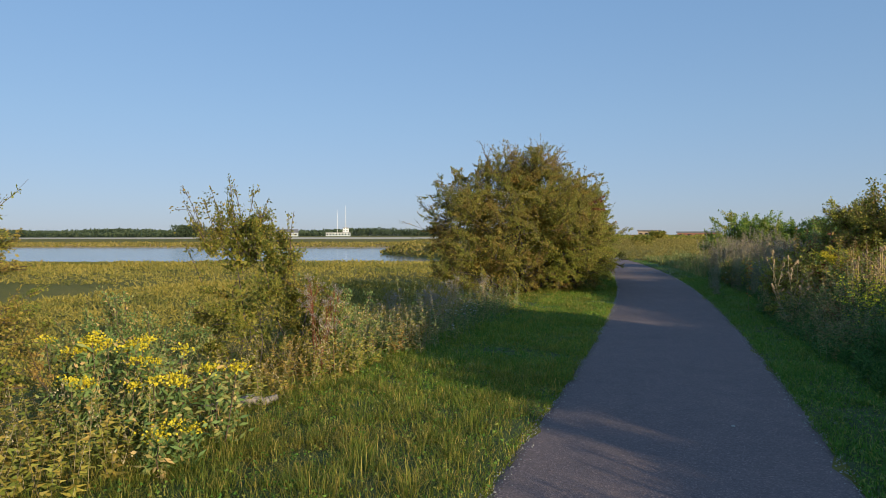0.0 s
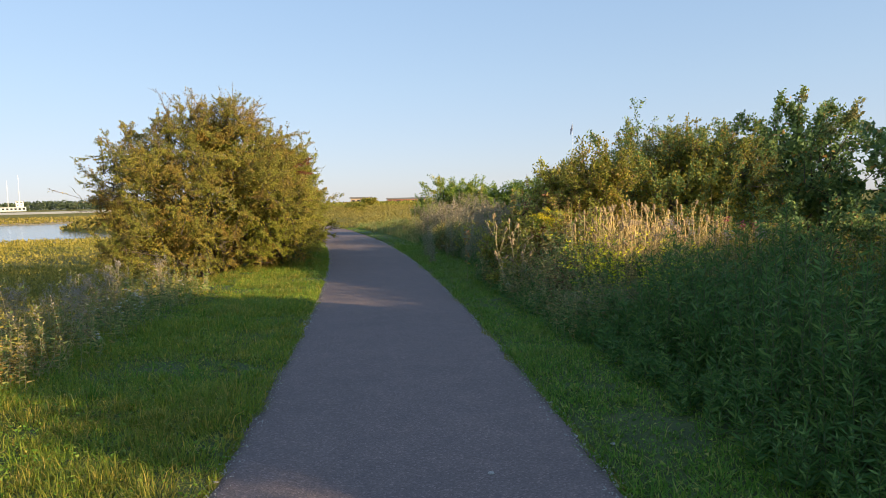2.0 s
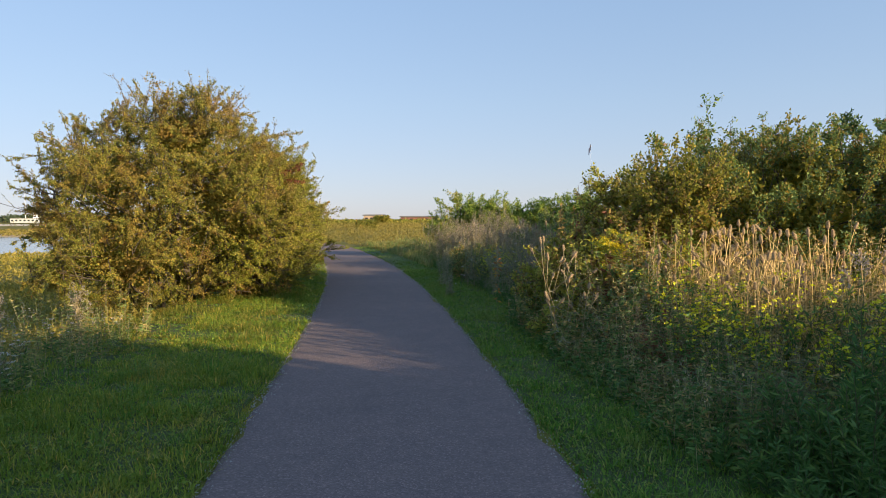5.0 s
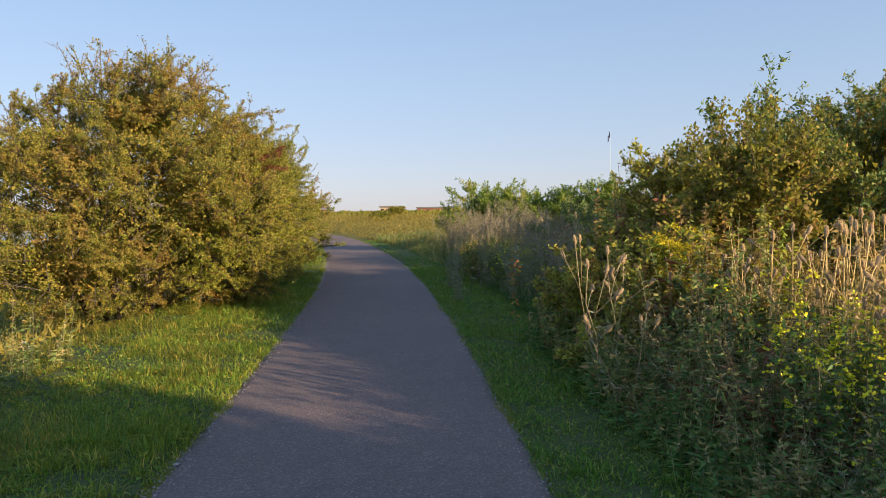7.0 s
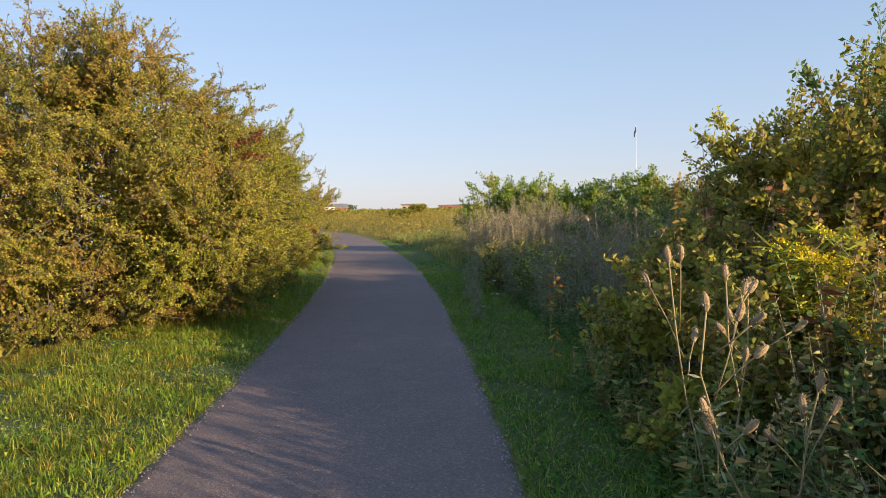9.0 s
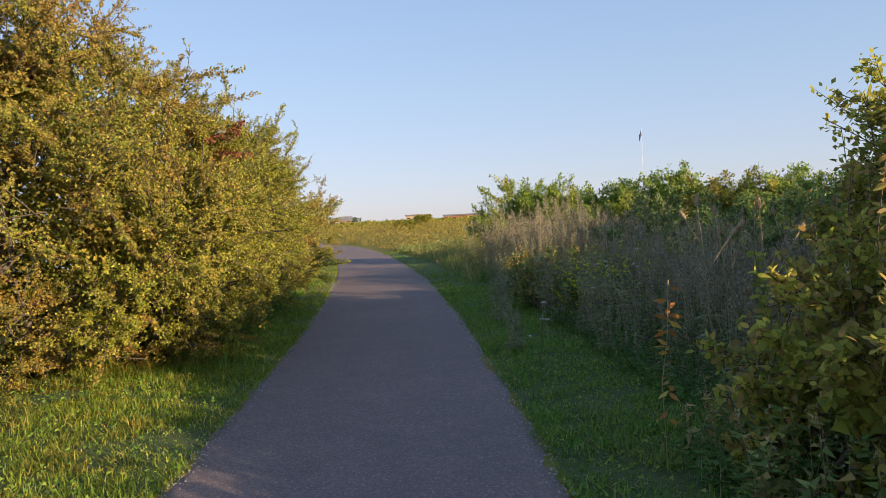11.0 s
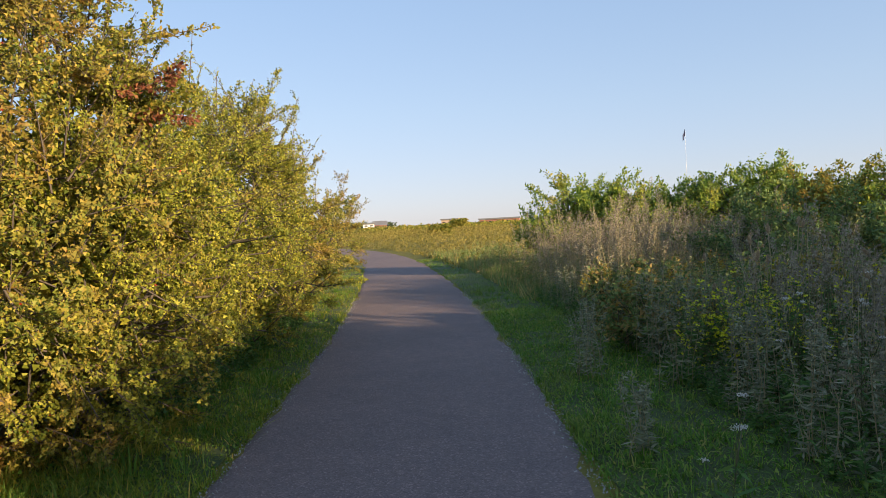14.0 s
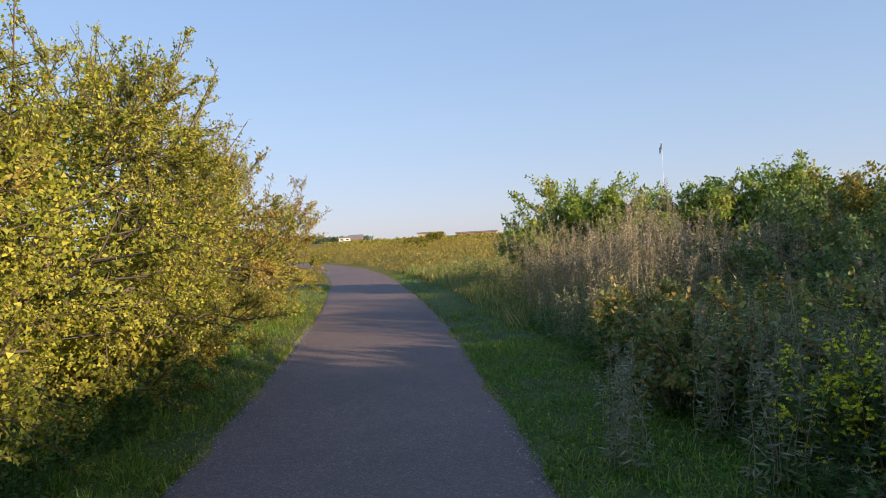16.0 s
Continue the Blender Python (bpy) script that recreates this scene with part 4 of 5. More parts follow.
bush("hedge_bush", (16.9, 11.8), lumps([(16.8, 10.8, 1.8, 1.9, 1.9, 1.9), (17.0, 12.8, 1.8, 1.9, 1.9, 1.85), (16.9, 11.8, 2.7, 1.7, 1.8, 1.2)], 30), 900, 18, 0.09, BRAMBLE, TALL, sprays=12, spray_len=(0.25, 0.5), gaps=0.4, fill=3000)
bush("hedge_bush", (16.2, 16.4), lumps([(16.0, 15.8, 1.9, 1.9, 1.9, 1.9), (16.4, 17.4, 1.9, 1.9, 1.9, 1.9), (16.1, 16.4, 2.8, 1.6, 1.6, 1.0)], 30), 1100, 20, 0.085, BRAMBLE, TALL, sprays=12, spray_len=(0.25, 0.5), gaps=0.5, fill=4000)
b4 = bush("hedge_bush", (13.2, 17.2), lumps([(12.9, 16.2, 1.6, 1.75, 1.7, 1.6), (13.6, 18.3, 1.7, 1.75, 1.7, 1.65), (13.4, 17.2, 2.35, 1.6, 1.6, 0.9), (12.7, 18.6, 1.3, 1.1, 1.1, 1.2), (13.0, 16.0, 1.5, 1.2, 1.2, 1.5)], 46), 5200, 20, 0.056,
     HAWTHORN_GREEN, "tall hawthorn hedge bush with sunlit olive top", sprays=24, spray_len=(0.25, 0.6), second=BRAMBLE, second_share=0.65, gaps=0.6, fill=9000, outline=40)
_b = np.array(b4.location)
shoots(b4, _b, np.array([[13.8, 19.3, 3.1], [13.7, 19.4, 3.0], [12.3, 18.9, 2.8]]), unit(np.array([[0.05, 0.05, 1.0], [-0.2, 0.0, 1.0], [-0.2, 0.1, 1.0]])), np.array([1.55, 1.05, 0.8]), 0.085, BRAMBLE, 0.45, 80, "tall_shoot")
bush("hedge_bush", (18.6, 23.4), lumps([(18.4, 22.6, 1.7, 1.8, 1.7, 1.7), (18.9, 24.4, 1.5, 1.6, 1.6, 1.5), (18.6, 23.2, 2.3, 1.4, 1.4, 0.9)], 26), 1500, 24, 0.08, BRAMBLE, TALL, sprays=8, spray_len=(0.25, 0.5), second=ELDER, second_share=0.2, fill=2000)
bush("hedge_bush", (11.4, 11.8), [(11.4, 11.9, 0.7, 1.0, 0.9, 0.75), (12.1, 10.8, 0.75, 0.9, 0.9, 0.8)], 900, 26, 0.06, BRAMBLE, "low dark bramble behind the teasels", sprays=14, spray_len=(0.2, 0.4))
# leafy growth in front of the tall hedge
for x, y, h, mat, label in ((10.0, 16.3, 2.7, HAWTHORN_GREEN, "leafy young hawthorn, browning, behind goldenrod and teasels"), (10.3, 17.8, 2.6, TALL_LEAF, "young shrub with yellow-green and rusty leaves before the hedge")):
    bush("hawthorn_seedling", (x, y), lumps([(x, y, h * 0.36, 0.75, 0.75, h * 0.36), (x + 0.35, y - 0.1, h * 0.68, 0.6, 0.6, h * 0.28)], 14, (0.25, 0.45)), 900, 15, 0.055, mat, label,
         "shrub", "young shrubs before the hedge", sprays=34, spray_len=(0.3, 0.7), stems=4, bough_len=(0.3, 0.65), limb=0.4, second=TALL_WEED, second_share=0.3, near=True, broad=True, shape=0.6, fill=1200)
# out of view; added to keep low sun off the path
bush("hedge_bush", (11.6, 8.6), [(11.0, 8.0, 0.95, 0.95, 0.95, 0.95), (11.9, 8.6, 0.9, 1.0, 1.0, 0.95)], 1100, 26, 0.07, BRAMBLE, "unseen bramble and hawthorn behind the nettles, added for its shade", sprays=20, spray_len=(0.2, 0.5))
# leafy brambles that fill the bank beside the verge
for x, y, r, h, mat in ((8.35, 15.9, 0.6, 1.2, TALL_LEAF), (8.9, 17.0, 0.75, 1.5, TALL_LEAF), (8.6, 14.9, 0.55, 0.9, BRAMBLE), (9.6, 16.2, 0.8, 1.7, TALL_LEAF),
                     (11.2, 24.9, 0.7, 0.7, MIXED_HERB), (11.9, 26.8, 0.8, 0.8, MIXED_HERB), (12.5, 24.6, 0.8, 0.95, MIXED_HERB)):
    bush("bramble_bush", (x, y), lumps([(x, y, h * 0.5, r, r, h * 0.48)], 8, (0.25, 0.4)), 560, 13, 0.055, mat, "low leafy bramble bush, green and browning, in the weedy bank", "bush", "brambles in the bank",
         stems=4, limb=0.35, bough_len=(0.25, 0.55), twig_len=(0.1, 0.25), shape=0.6, near=True, broad=True, gaps=0.5, fill=700, second=TALL_WEED, second_share=0.28)
# low scrub between the hedge and the field
SCRUB = "low green scrub bush behind the dead stalks"
bush("scrub_bush", (14.2, 23.4), [(14.0, 22.6, 0.7, 1.6, 1.5, 0.95), (14.8, 24.4, 0.7, 1.5, 1.5, 0.9)], 1100, 22, 0.065, BRAMBLE, SCRUB, sprays=14, spray_len=(0.2, 0.5), fill=1200)
bush("scrub_bush", (15.4, 28.2), [(15.1, 27.2, 0.75, 1.6, 1.6, 0.9), (16.0, 29.2, 0.8, 1.6, 1.6, 0.95)], 1100, 22, 0.065, BRAMBLE, SCRUB, sprays=14, spray_len=(0.2, 0.5), fill=1200)
# the row of elder shrubs farther on
for k, (x, y, h, mat) in enumerate(((16.3, 36.9, 3.05, ELDER), (17.8, 34.9, 2.6, ELDER), (19.4, 32.8, 2.85, ELDER), (20.4, 31.4, 2.5, HAWTHORN_GREEN), (21.6, 29.8, 2.6, ELDER), (23.4, 27.8, 2.9, BRAMBLE), (25.4, 24.6, 3.2, BRAMBLE))):
    bush("elder_shrub", (x, y), lumps([(x - 0.5, y + 0.3, h * 0.48, 1.4, 1.3, h * 0.42), (x + 0.7, y - 0.5, h * 0.44, 1.3, 1.3, h * 0.4), (x, y, h * 0.68, 1.0, 1.0, h * 0.24)], 16, (0.3, 0.55)),
         1500, 12, 0.10, mat, "leafy green elder shrub with sunlit upper leaves", "shrub", "row of elder shrubs", shape=0.5, bough_len=(0.45, 0.9), up=0.05, gaps=0.5, fill=2500, second=BRAMBLE, second_share=0.15, outline=14)

# thin shrubs on the bank to the left at the start
bush("sapling", (-2.0, 11.6), [(-2.1, 11.6, 0.75, 0.8, 0.7, 0.95), (-1.75, 11.7, 1.3, 0.5, 0.5, 0.65), (-2.3, 11.6, 1.6, 0.38, 0.38, 0.55), (-1.5, 11.9, 0.5, 0.6, 0.6, 0.7)], 760, 40, 0.042, HAWTHORN_GREEN,
     "sparse young willow sapling with upright shoots on the bank", "sapling", sprays=24, spray_len=(0.45, 0.95), stems=5, spray_from=0.6, limb=0.35, fill=900, near=True, tri=True, bough_len=(0.3, 0.6), up=0.6)
bush("thorn_bush", (-4.2, 8.2), [(-4.4, 8.2, 0.9, 1.0, 1.0, 1.1), (-3.7, 7.6, 0.6, 0.9, 0.8, 0.8), (-4.6, 8.4, 1.8, 0.5, 0.5, 0.5)], 1200, 36, 0.034, HAWTHORN,
     "straggling thorn bush with long arching twigs on the bank", "bush", sprays=26, spray_len=(0.5, 1.0), stems=6, limb=0.4, fill=1600, near=True, tri=True, bough_len=(0.35, 0.8))
bush("bank_scrub", (-3.0, 10.0), [(-3.1, 10.0, 0.2, 0.9, 0.9, 0.6), (-0.9, 12.3, 0.25, 0.7, 0.7, 0.55), (-3.3, 6.2, 0.1, 0.9, 0.9, 0.6)], 800, 34, 0.04, MIXED_HERB,
     "low tangle of brambles and herbs on the bank", "bush", sprays=20, spray_len=(0.3, 0.6), stems=4, limb=0.3, fill=1200, bough_len=(0.3, 0.6))

# ---- herbs along the path ----
def stalks(pts, height, tilt=0.12):
    """Tops of stalks that rise from the points."""
    n = len(pts)
    h = np.broadcast_to(height, n)
    top = pts.copy()
    top[:, 2] += h
    top[:, :2] += RNG.normal(size=(n, 2)) * (h * tilt)[:, None]
    return top


def herb_bank(name, pts, height, stem_r, per, leaf, width, mat, stem_mat, label, tilt=0.12, heads=None, head_mat=None, head_per=18, head_len=0.22, droop=0.25, head_size=0.025, simple=True):
    """Many leafy stalks that nobody could count, as one growth: stalks, leaves and seed heads."""
    height = height * (0.88 + 0.26 * wave(pts[:, 0], pts[:, 1], 1.7) + 0.24 * wave(pts[:, 1], pts[:, 0], 4.1))
    o = off_path(pts[:, 0], pts[:, 1])
    height = height * np.where(o > 0, np.clip(0.35 + 0.65 * (o - 2.1 - 0.45 * step(pts[:, 1], 17, 20)) / 0.8, 0.35, 1.0), 1.0)      # lower towards the verge
    root = tagged(piece(name, stick_mesh(name, pts, stalks_top := stalks(pts, height, tilt), stem_r * 0.6, stem_r * 0.3, stem_mat, 3)), label, "wild plants", kind="stuff")
    n = len(pts)
    way = unit(stalks_top - pts)
    ln = np.linalg.norm(stalks_top - pts, axis=1)
    t = RNG.uniform(0.08, 1.0, (n, per, 1))
    p = pts[:, None] + (stalks_top - pts)[:, None] * t
    d = unit(RNG.normal(size=(n, per, 3)) * np.array([1, 1, 0.35]) + np.array([0, 0, 0.35 - droop]))
    s = (leaf * (1.15 - 0.55 * t[..., 0]) * RNG.uniform(0.6, 1.3, (n, per))).reshape(-1)
    piece("leaves", leaf_mesh("leaves", p.reshape(-1, 3), d.reshape(-1, 3), s, s * width, mat, 0.18, simple), root, kind="stuff")
    if head_mat:
        k = RNG.choice(n, int(n * heads), replace=False)
        t = RNG.uniform(0.0, 1.0, (len(k), head_per, 1))
        q = stalks_top[k][:, None] - way[k][:, None] * head_len * t + RNG.normal(size=(len(k), head_per, 3)) * head_len * 0.12 * (0.3 + t)
        dd = unit(way[k][:, None] + RNG.normal(size=q.shape) * 0.7)
        piece("seed_heads", leaf_mesh("seed_heads", q.reshape(-1, 3), dd.reshape(-1, 3), head_size, head_size * 0.55, head_mat, 0.18, True), root, kind="stuff")
    return root


def H(n, lo, hi):
    return RNG.uniform(lo, hi, n)


# tall dark green goldenrod leaves and nettles
p = ground_points(1300, 3.0, 12.0, 2.7, 5.4)
herb_bank("nettle_bank", p, H(1300, 0.95, 1.4), 0.006, 60, 0.125, 0.16, NETTLE, GREEN_STEM, "dense bank of dark green nettles and leafy goldenrod stems", 0.07, droop=-0.35, simple=False)
p = ground_points(620, 2.5, 12.2, 2.2, 3.2)
herb_bank("nettle_bank", p, H(620, 0.45, 0.85), 0.004, 40, 0.1, 0.18, NETTLE, GREEN_STEM, "lower green nettles at the front of the bank", 0.14, droop=-0.3, simple=False)
# mixed half-dry weeds
p = ground_points(900, 11.9, 15.6, 2.15, 5.4)
herb_bank("weed_bank", p, H(900, 0.45, 1.05), 0.005, 30, 0.08, 0.28, MIXED_HERB, DRY_HERB, "mixed half-dry weeds with green and brown leaves", 0.18, 0.4, DRY_HERB)
p = ground_points(860, 15.0, 18.8, 2.15, 5.4)
herb_bank("weed_bank", p, H(860, 0.8, 1.5), 0.005, 26, 0.1, 0.36, MIXED_HERB, DRY_HERB, "tall half-dry weeds with green and brown leaves", 0.16, 0.4, DRY_HERB)
p = ground_points(300, 15.4, 18.6, 3.6, 6.0)
herb_bank("weed_bank", p, H(300, 0.9, 1.7), 0.006, 34, 0.075, 0.35, HAWTHORN_GREEN, DRY_HERB, "tall leafy weeds below the hedge, turning brown", 0.1, 0.4, RUST)
p = ground_points(620, 11.9, 18.8, 2.05, 3.1)
herb_bank("weed_bank", p, H(620, 0.5, 0.95), 0.004, 20, 0.08, 0.3, NETTLE, DRY_HERB, "low dark green weeds at the verge", 0.3)
p = ground_points(600, 11.5, 16.0, 4.9, 7.4)
herb_bank("weed_bank", p, H(600, 0.7, 1.25), 0.005, 40, 0.085, 0.38, HAWTHORN_GREEN, DRY_HERB, "tall leafy weeds behind the teasels", 0.1, 0.3, DRY_HERB)
p = ground_points(280, 13.2, 15.6, 3.4, 5.0)
herb_bank("dead_stalks", p, H(280, 0.8, 1.5), 0.006, 30, 0.11, 0.16, STRAW_LEAF, STRAW, "pale straw-coloured dead stalks standing thick among teasels", 0.1, 0.6, STRAW, 20, 0.2, head_size=0.03)
p = ground_points(260, 12.2, 15.6, 2.6, 3.6)
herb_bank("dead_stalks", p, H(260, 0.5, 0.95), 0.004, 16, 0.09, 0.12, GREY_LEAF, DRY_HERB, "tangle of leaning grey dead stalks low before the teasels", 0.45)
p = ground_points(110, 13.6, 15.6, 2.6, 3.3)
herb_bank("dead_stalks", p, H(110, 0.3, 0.65), 0.004, 30, 0.09, 0.2, RUST, RUST, "dark red dead weeds, low at the front of the bank", 0.3)
# grey dead willowherb and grasses
p = ground_points(1700, 18.0, 24.6, 3.0, 7.0)
herb_bank("dead_stalks", p, H(1700, 0.85, 1.5), 0.005, 18, 0.08, 0.13, GREY_LEAF, DRY_HERB, "grey-brown dead willowherb stalks with fluffy seed heads", 0.12, 0.9, SEED_FLUFF, 38, 0.24, head_size=0.03)
p = ground_points(1100, 28.6, 35.6, 3.0, 6.6)
herb_bank("dead_stalks", p, H(1100, 1.1, 1.85), 0.005, 22, 0.09, 0.16, GREY_LEAF, DRY_HERB, "thicket of tall grey-brown dead stalks", 0.16, 0.8, SEED_FLUFF, 32, 0.34, head_size=0.034)
p = ground_points(1100, 18.6, 31.0, 2.6, 5.2)
herb_bank("weed_bank", p, H(1100, 0.4, 0.95), 0.004, 26, 0.085, 0.25, NETTLE, GREEN_STEM, "dark green weeds among dead stalks", 0.15)
p = ground_points(700, 24.4, 29.4, 3.2, 7.0)
herb_bank("weed_bank", p, H(700, 0.7, 1.15), 0.004, 38, 0.075, 0.24, MIXED_HERB, GREEN_STEM, "leafy green and ochre weeds between the dead stalks", 0.16, 0.3, GREY_LEAF)
p = ground_points(900, 33.0, 48.0, 2.4, 7.0)
herb_bank("weed_bank", p, H(900, 0.4, 0.95), 0.006, 22, 0.12, 0.3, MIXED_HERB, GREEN_STEM, "green weeds round the bend of the path", 0.15)
p = ground_points(900, 20.0, 36.0, 5.5, 13.0)
herb_bank("weed_bank", p, H(900, 0.5, 1.1), 0.006, 20, 0.11, 0.3, BRAMBLE, GREEN_STEM, "dark weeds and brambles in front of the shrubs", 0.15)
p = ground_points(1000, 16.5, 32.0, 2.5, 3.9)
herb_bank("weed_bank", p, H(1000, 0.35, 0.8), 0.003, 20, 0.075, 0.3, NETTLE, GREEN_STEM, "low leafy weeds filling the foot of the dead stalks", 0.25, droop=0.0)
p = ground_points(420, 16.5, 32.0, 2.6, 3.8)
herb_bank("weed_bank", p, H(420, 0.4, 0.95), 0.003, 26, 0.07, 0.2, GREY_LEAF, DRY_HERB, "grey-green mugwort leaves along the front of the bank", 0.2)
# the bank on the left
p = ground_points(1600, 3.0, 13.0, -8.0, -3.9)
herb_bank("weed_bank", p, H(1600, 0.3, 0.85), 0.004, 32, 0.07, 0.36, HAWTHORN, DRY_HERB, "tangle of olive and dry brown weeds on the bank", 0.25, 0.3, DRY_HERB)
p = ground_points(760, 10.5, 18.5, -6.8, -3.5)
herb_bank("weed_bank", p, H(760, 0.35, 0.95), 0.004, 26, 0.075, 0.25, MIXED_HERB, DRY_HERB, "grey-green thistles and weeds below the hawthorn", 0.18, 0.12, FLUFF, 12, 0.12)
# the leafy skirts of the hedge on the left; dark green stands in for shade too
p = ground_points(800, 23.8, 31.0, -3.2, -1.95)
herb_bank("weed_bank", p, H(800, 0.25, 0.7), 0.004, 40, 0.05, 0.45, NETTLE, GREEN_STEM, "dark green leafy undergrowth below the hawthorn", 0.2)
p = ground_points(420, 23.5, 35.0, -2.9, -2.2)
herb_bank("weed_bank", p, H(420, 0.3, 0.75), 0.004, 26, 0.06, 0.35, NETTLE, GREEN_STEM, "dark green undergrowth at the foot of the hedge", 0.2)


def teasel(at, height, tilt, heads, label, dry=STRAW, low_leaves=9):
    """A dead teasel: ribbed stalk, side branches, each with a spiny egg-shaped head and its bracts."""
    root = empty("teasel", at, label, "teasel", "teasels")
    top = np.array([tilt[0], tilt[1], height])
    a, b = bent(np.zeros(3), top * 0.96, 4, 0.03)
    ends = [(top * 0.96, unit(top))]
    for k in range(heads - 1):
        s = top * RNG.uniform(0.5, 0.8)
        w = unit(np.array([*RNG.normal(size=2) * 0.5, 1.0]))
        e = s + w * height * RNG.uniform(0.15, 0.32)
        piece("branch", tube_mesh("branch", line(s, e, 2), 0.004, dry, 4), root)
        ends.append((e, w))
    piece("stem", tube_mesh("stem", np.concatenate([a, b[-1:]]), 0.0045, dry, 5), root, "straw-coloured stalk")
    for e, w in ends:
        bm = bmesh.new()
        bmesh.ops.create_uvsphere(bm, u_segments=8, v_segments=6, radius=1.0)
        m = Matrix.Translation(Vector(e + w * 0.03)) @ Vector(w).to_track_quat("Z", "Y").to_matrix().to_4x4() @ Matrix.Diagonal((0.018, 0.018, 0.048, 1))
        bmesh.ops.transform(bm, matrix=m, verts=bm.verts)
        head = part("seed_head", bm, TEASEL, root, "brown spiny seed head")
        d = unit(w + spread(60) * np.array([1.2, 1.2, 1.2]))
        piece("spine_cover", leaf_mesh("spine_cover", e + w * 0.03 + d * np.array([0.016, 0.016, 0.044]), d, 0.012, 0.004, dry), head, kind="stuff")
        d = unit(np.stack([np.cos(np.arange(7) * 0.9), np.sin(np.arange(7) * 0.9), np.full(7, 0.7)], 1))
        piece("bract_ring", leaf_mesh("bract_ring", np.tile(e, (7, 1)), d, 0.055, 0.004, dry), head, kind="stuff")
    d = unit(RNG.normal(size=(low_leaves, 3)) * np.array([1, 1, 0.3]) - np.array([0, 0, 0.5]))
    piece("leaves", leaf_mesh("leaves", top * RNG.uniform(0.1, 0.6, (low_leaves, 1)), d, RNG.uniform(0.08, 0.17, low_leaves), 0.016, GREY_LEAF), root, kind="stuff")
    return root


def place(x, y):
    return np.array([x, y, float(land(x, y))])


PALE_TEASEL = "dead straw-coloured teasel with brown spiny heads, catching sun"
for k in range(58):
    x, y = beside(RNG.uniform(13.3, 15.7), RNG.uniform(3.4, 4.9))
    teasel(place(x, y), RNG.uniform(1.05, 1.68), RNG.normal(size=2) * 0.12, int(RNG.integers(2, 5)), PALE_TEASEL)
# greyer stalks than the sunlit teasels: partial shade is in their colour
for x, y, h, tx, ty in ((7.5, 15.25, 1.5, -0.2, 0.1), (7.35, 14.95, 1.32, -0.3, -0.2), (7.6, 15.1, 1.4, -0.05, 0.1), (7.7, 15.3, 1.3, 0.1, 0.0), (7.45, 14.7, 0.95, 0.05, -0.15), (7.3, 14.6, 0.85, -0.3, 0.1)):
    teasel(place(x, y), h, (tx, ty), 4, "tall dead teasel leaning out over the verge", DRY_HERB, 9)
for k in range(9):
    x, y = beside(RNG.uniform(15.2, 18.6), RNG.uniform(2.9, 3.8))
    teasel(place(x, y), RNG.uniform(0.9, 1.4), RNG.normal(size=2) * 0.16, int(RNG.integers(2, 4)), "leaning dead teasel with brown heads beside the verge", DRY_HERB)
for x, y, h in ((9.0, 18.6, 1.75), (9.3, 18.3, 1.7), (9.5, 19.0, 1.65)):
    teasel(place(x, y), h, (-0.1, 0.1), 4, "tall dead teasel above grey dead stalks", DRY_HERB)
for k in range(36):
    x, y = beside(18.5 + 6.5 * RNG.uniform() ** 1.3, RNG.uniform(3.2, 5.6))
    teasel(place(x, y), RNG.uniform(1.1, 1.6), RNG.normal(size=2) * 0.14, int(RNG.integers(2, 4)), "grey-brown dead teasel standing among dead stalks", DRY_HERB)


def arching_goldenrod(at, tip, n, label):
    """A big goldenrod: arching stems, long narrow hanging leaves, feathery plumes at the tips."""
    root = empty("goldenrod", at, label, "goldenrod", "goldenrod clumps")
    t = np.linspace(0, 1, 7)[None, :, None]
    a = np.concatenate([RNG.normal(size=(n, 2)) * 0.16, np.zeros((n, 1))], 1)[:, None]
    e = (tip * RNG.uniform(0.6, 1.06, (n, 1)) + RNG.normal(size=(n, 3)) * np.array([0.14, 0.14, 0.08]))[:, None]
    pts = a + (e - a) * np.concatenate([t ** 1.7, t ** 1.7, 1 - (1 - t) ** 1.5], 2)
    for q in pts:
        piece("stem", tube_mesh("stem", q, 0.0045, GREEN_STEM, 4), root)
    k, s = RNG.integers(1, 6, (n, 75)), RNG.uniform(0, 1, (n, 75, 1))
    i = np.arange(n)[:, None]
    p = (pts[i, k] * (1 - s) + pts[i, k + 1] * s).reshape(-1, 3)
    d = unit(RNG.normal(size=p.shape) * np.array([1, 1, 0.35]) + np.array([-0.2, 0.1, 0.0]))
    piece("leaves", leaf_mesh("leaves", p, d, H(len(p), 0.08, 0.17), 0.016, GOLDENROD_LEAF), root, kind="stuff")
    q, dd = [], []
    for c in pts[:, -1]:
        for j in range(12):
            s = c + np.array([0.05, -0.07, -0.03]) * j * 0.35
            w = unit(np.array([*RNG.normal(size=2), 0.5]))
            l, u = 0.07 + 0.012 * j, RNG.uniform(0, 1, (12, 1))
            q.append(s + w * l * u - np.array([0, 0, 0.9]) * (u * l) ** 2 * 3 + RNG.normal(size=(12, 3)) * 0.006)
            dd.append(unit(RNG.normal(size=(12, 3)) + np.array([0, 0, 0.8])))
    piece("plume", leaf_mesh("plume", np.concatenate(q), np.concatenate(dd), 0.02, 0.013, YELLOW), root, "bright yellow flower plumes", kind="stuff")
    return root


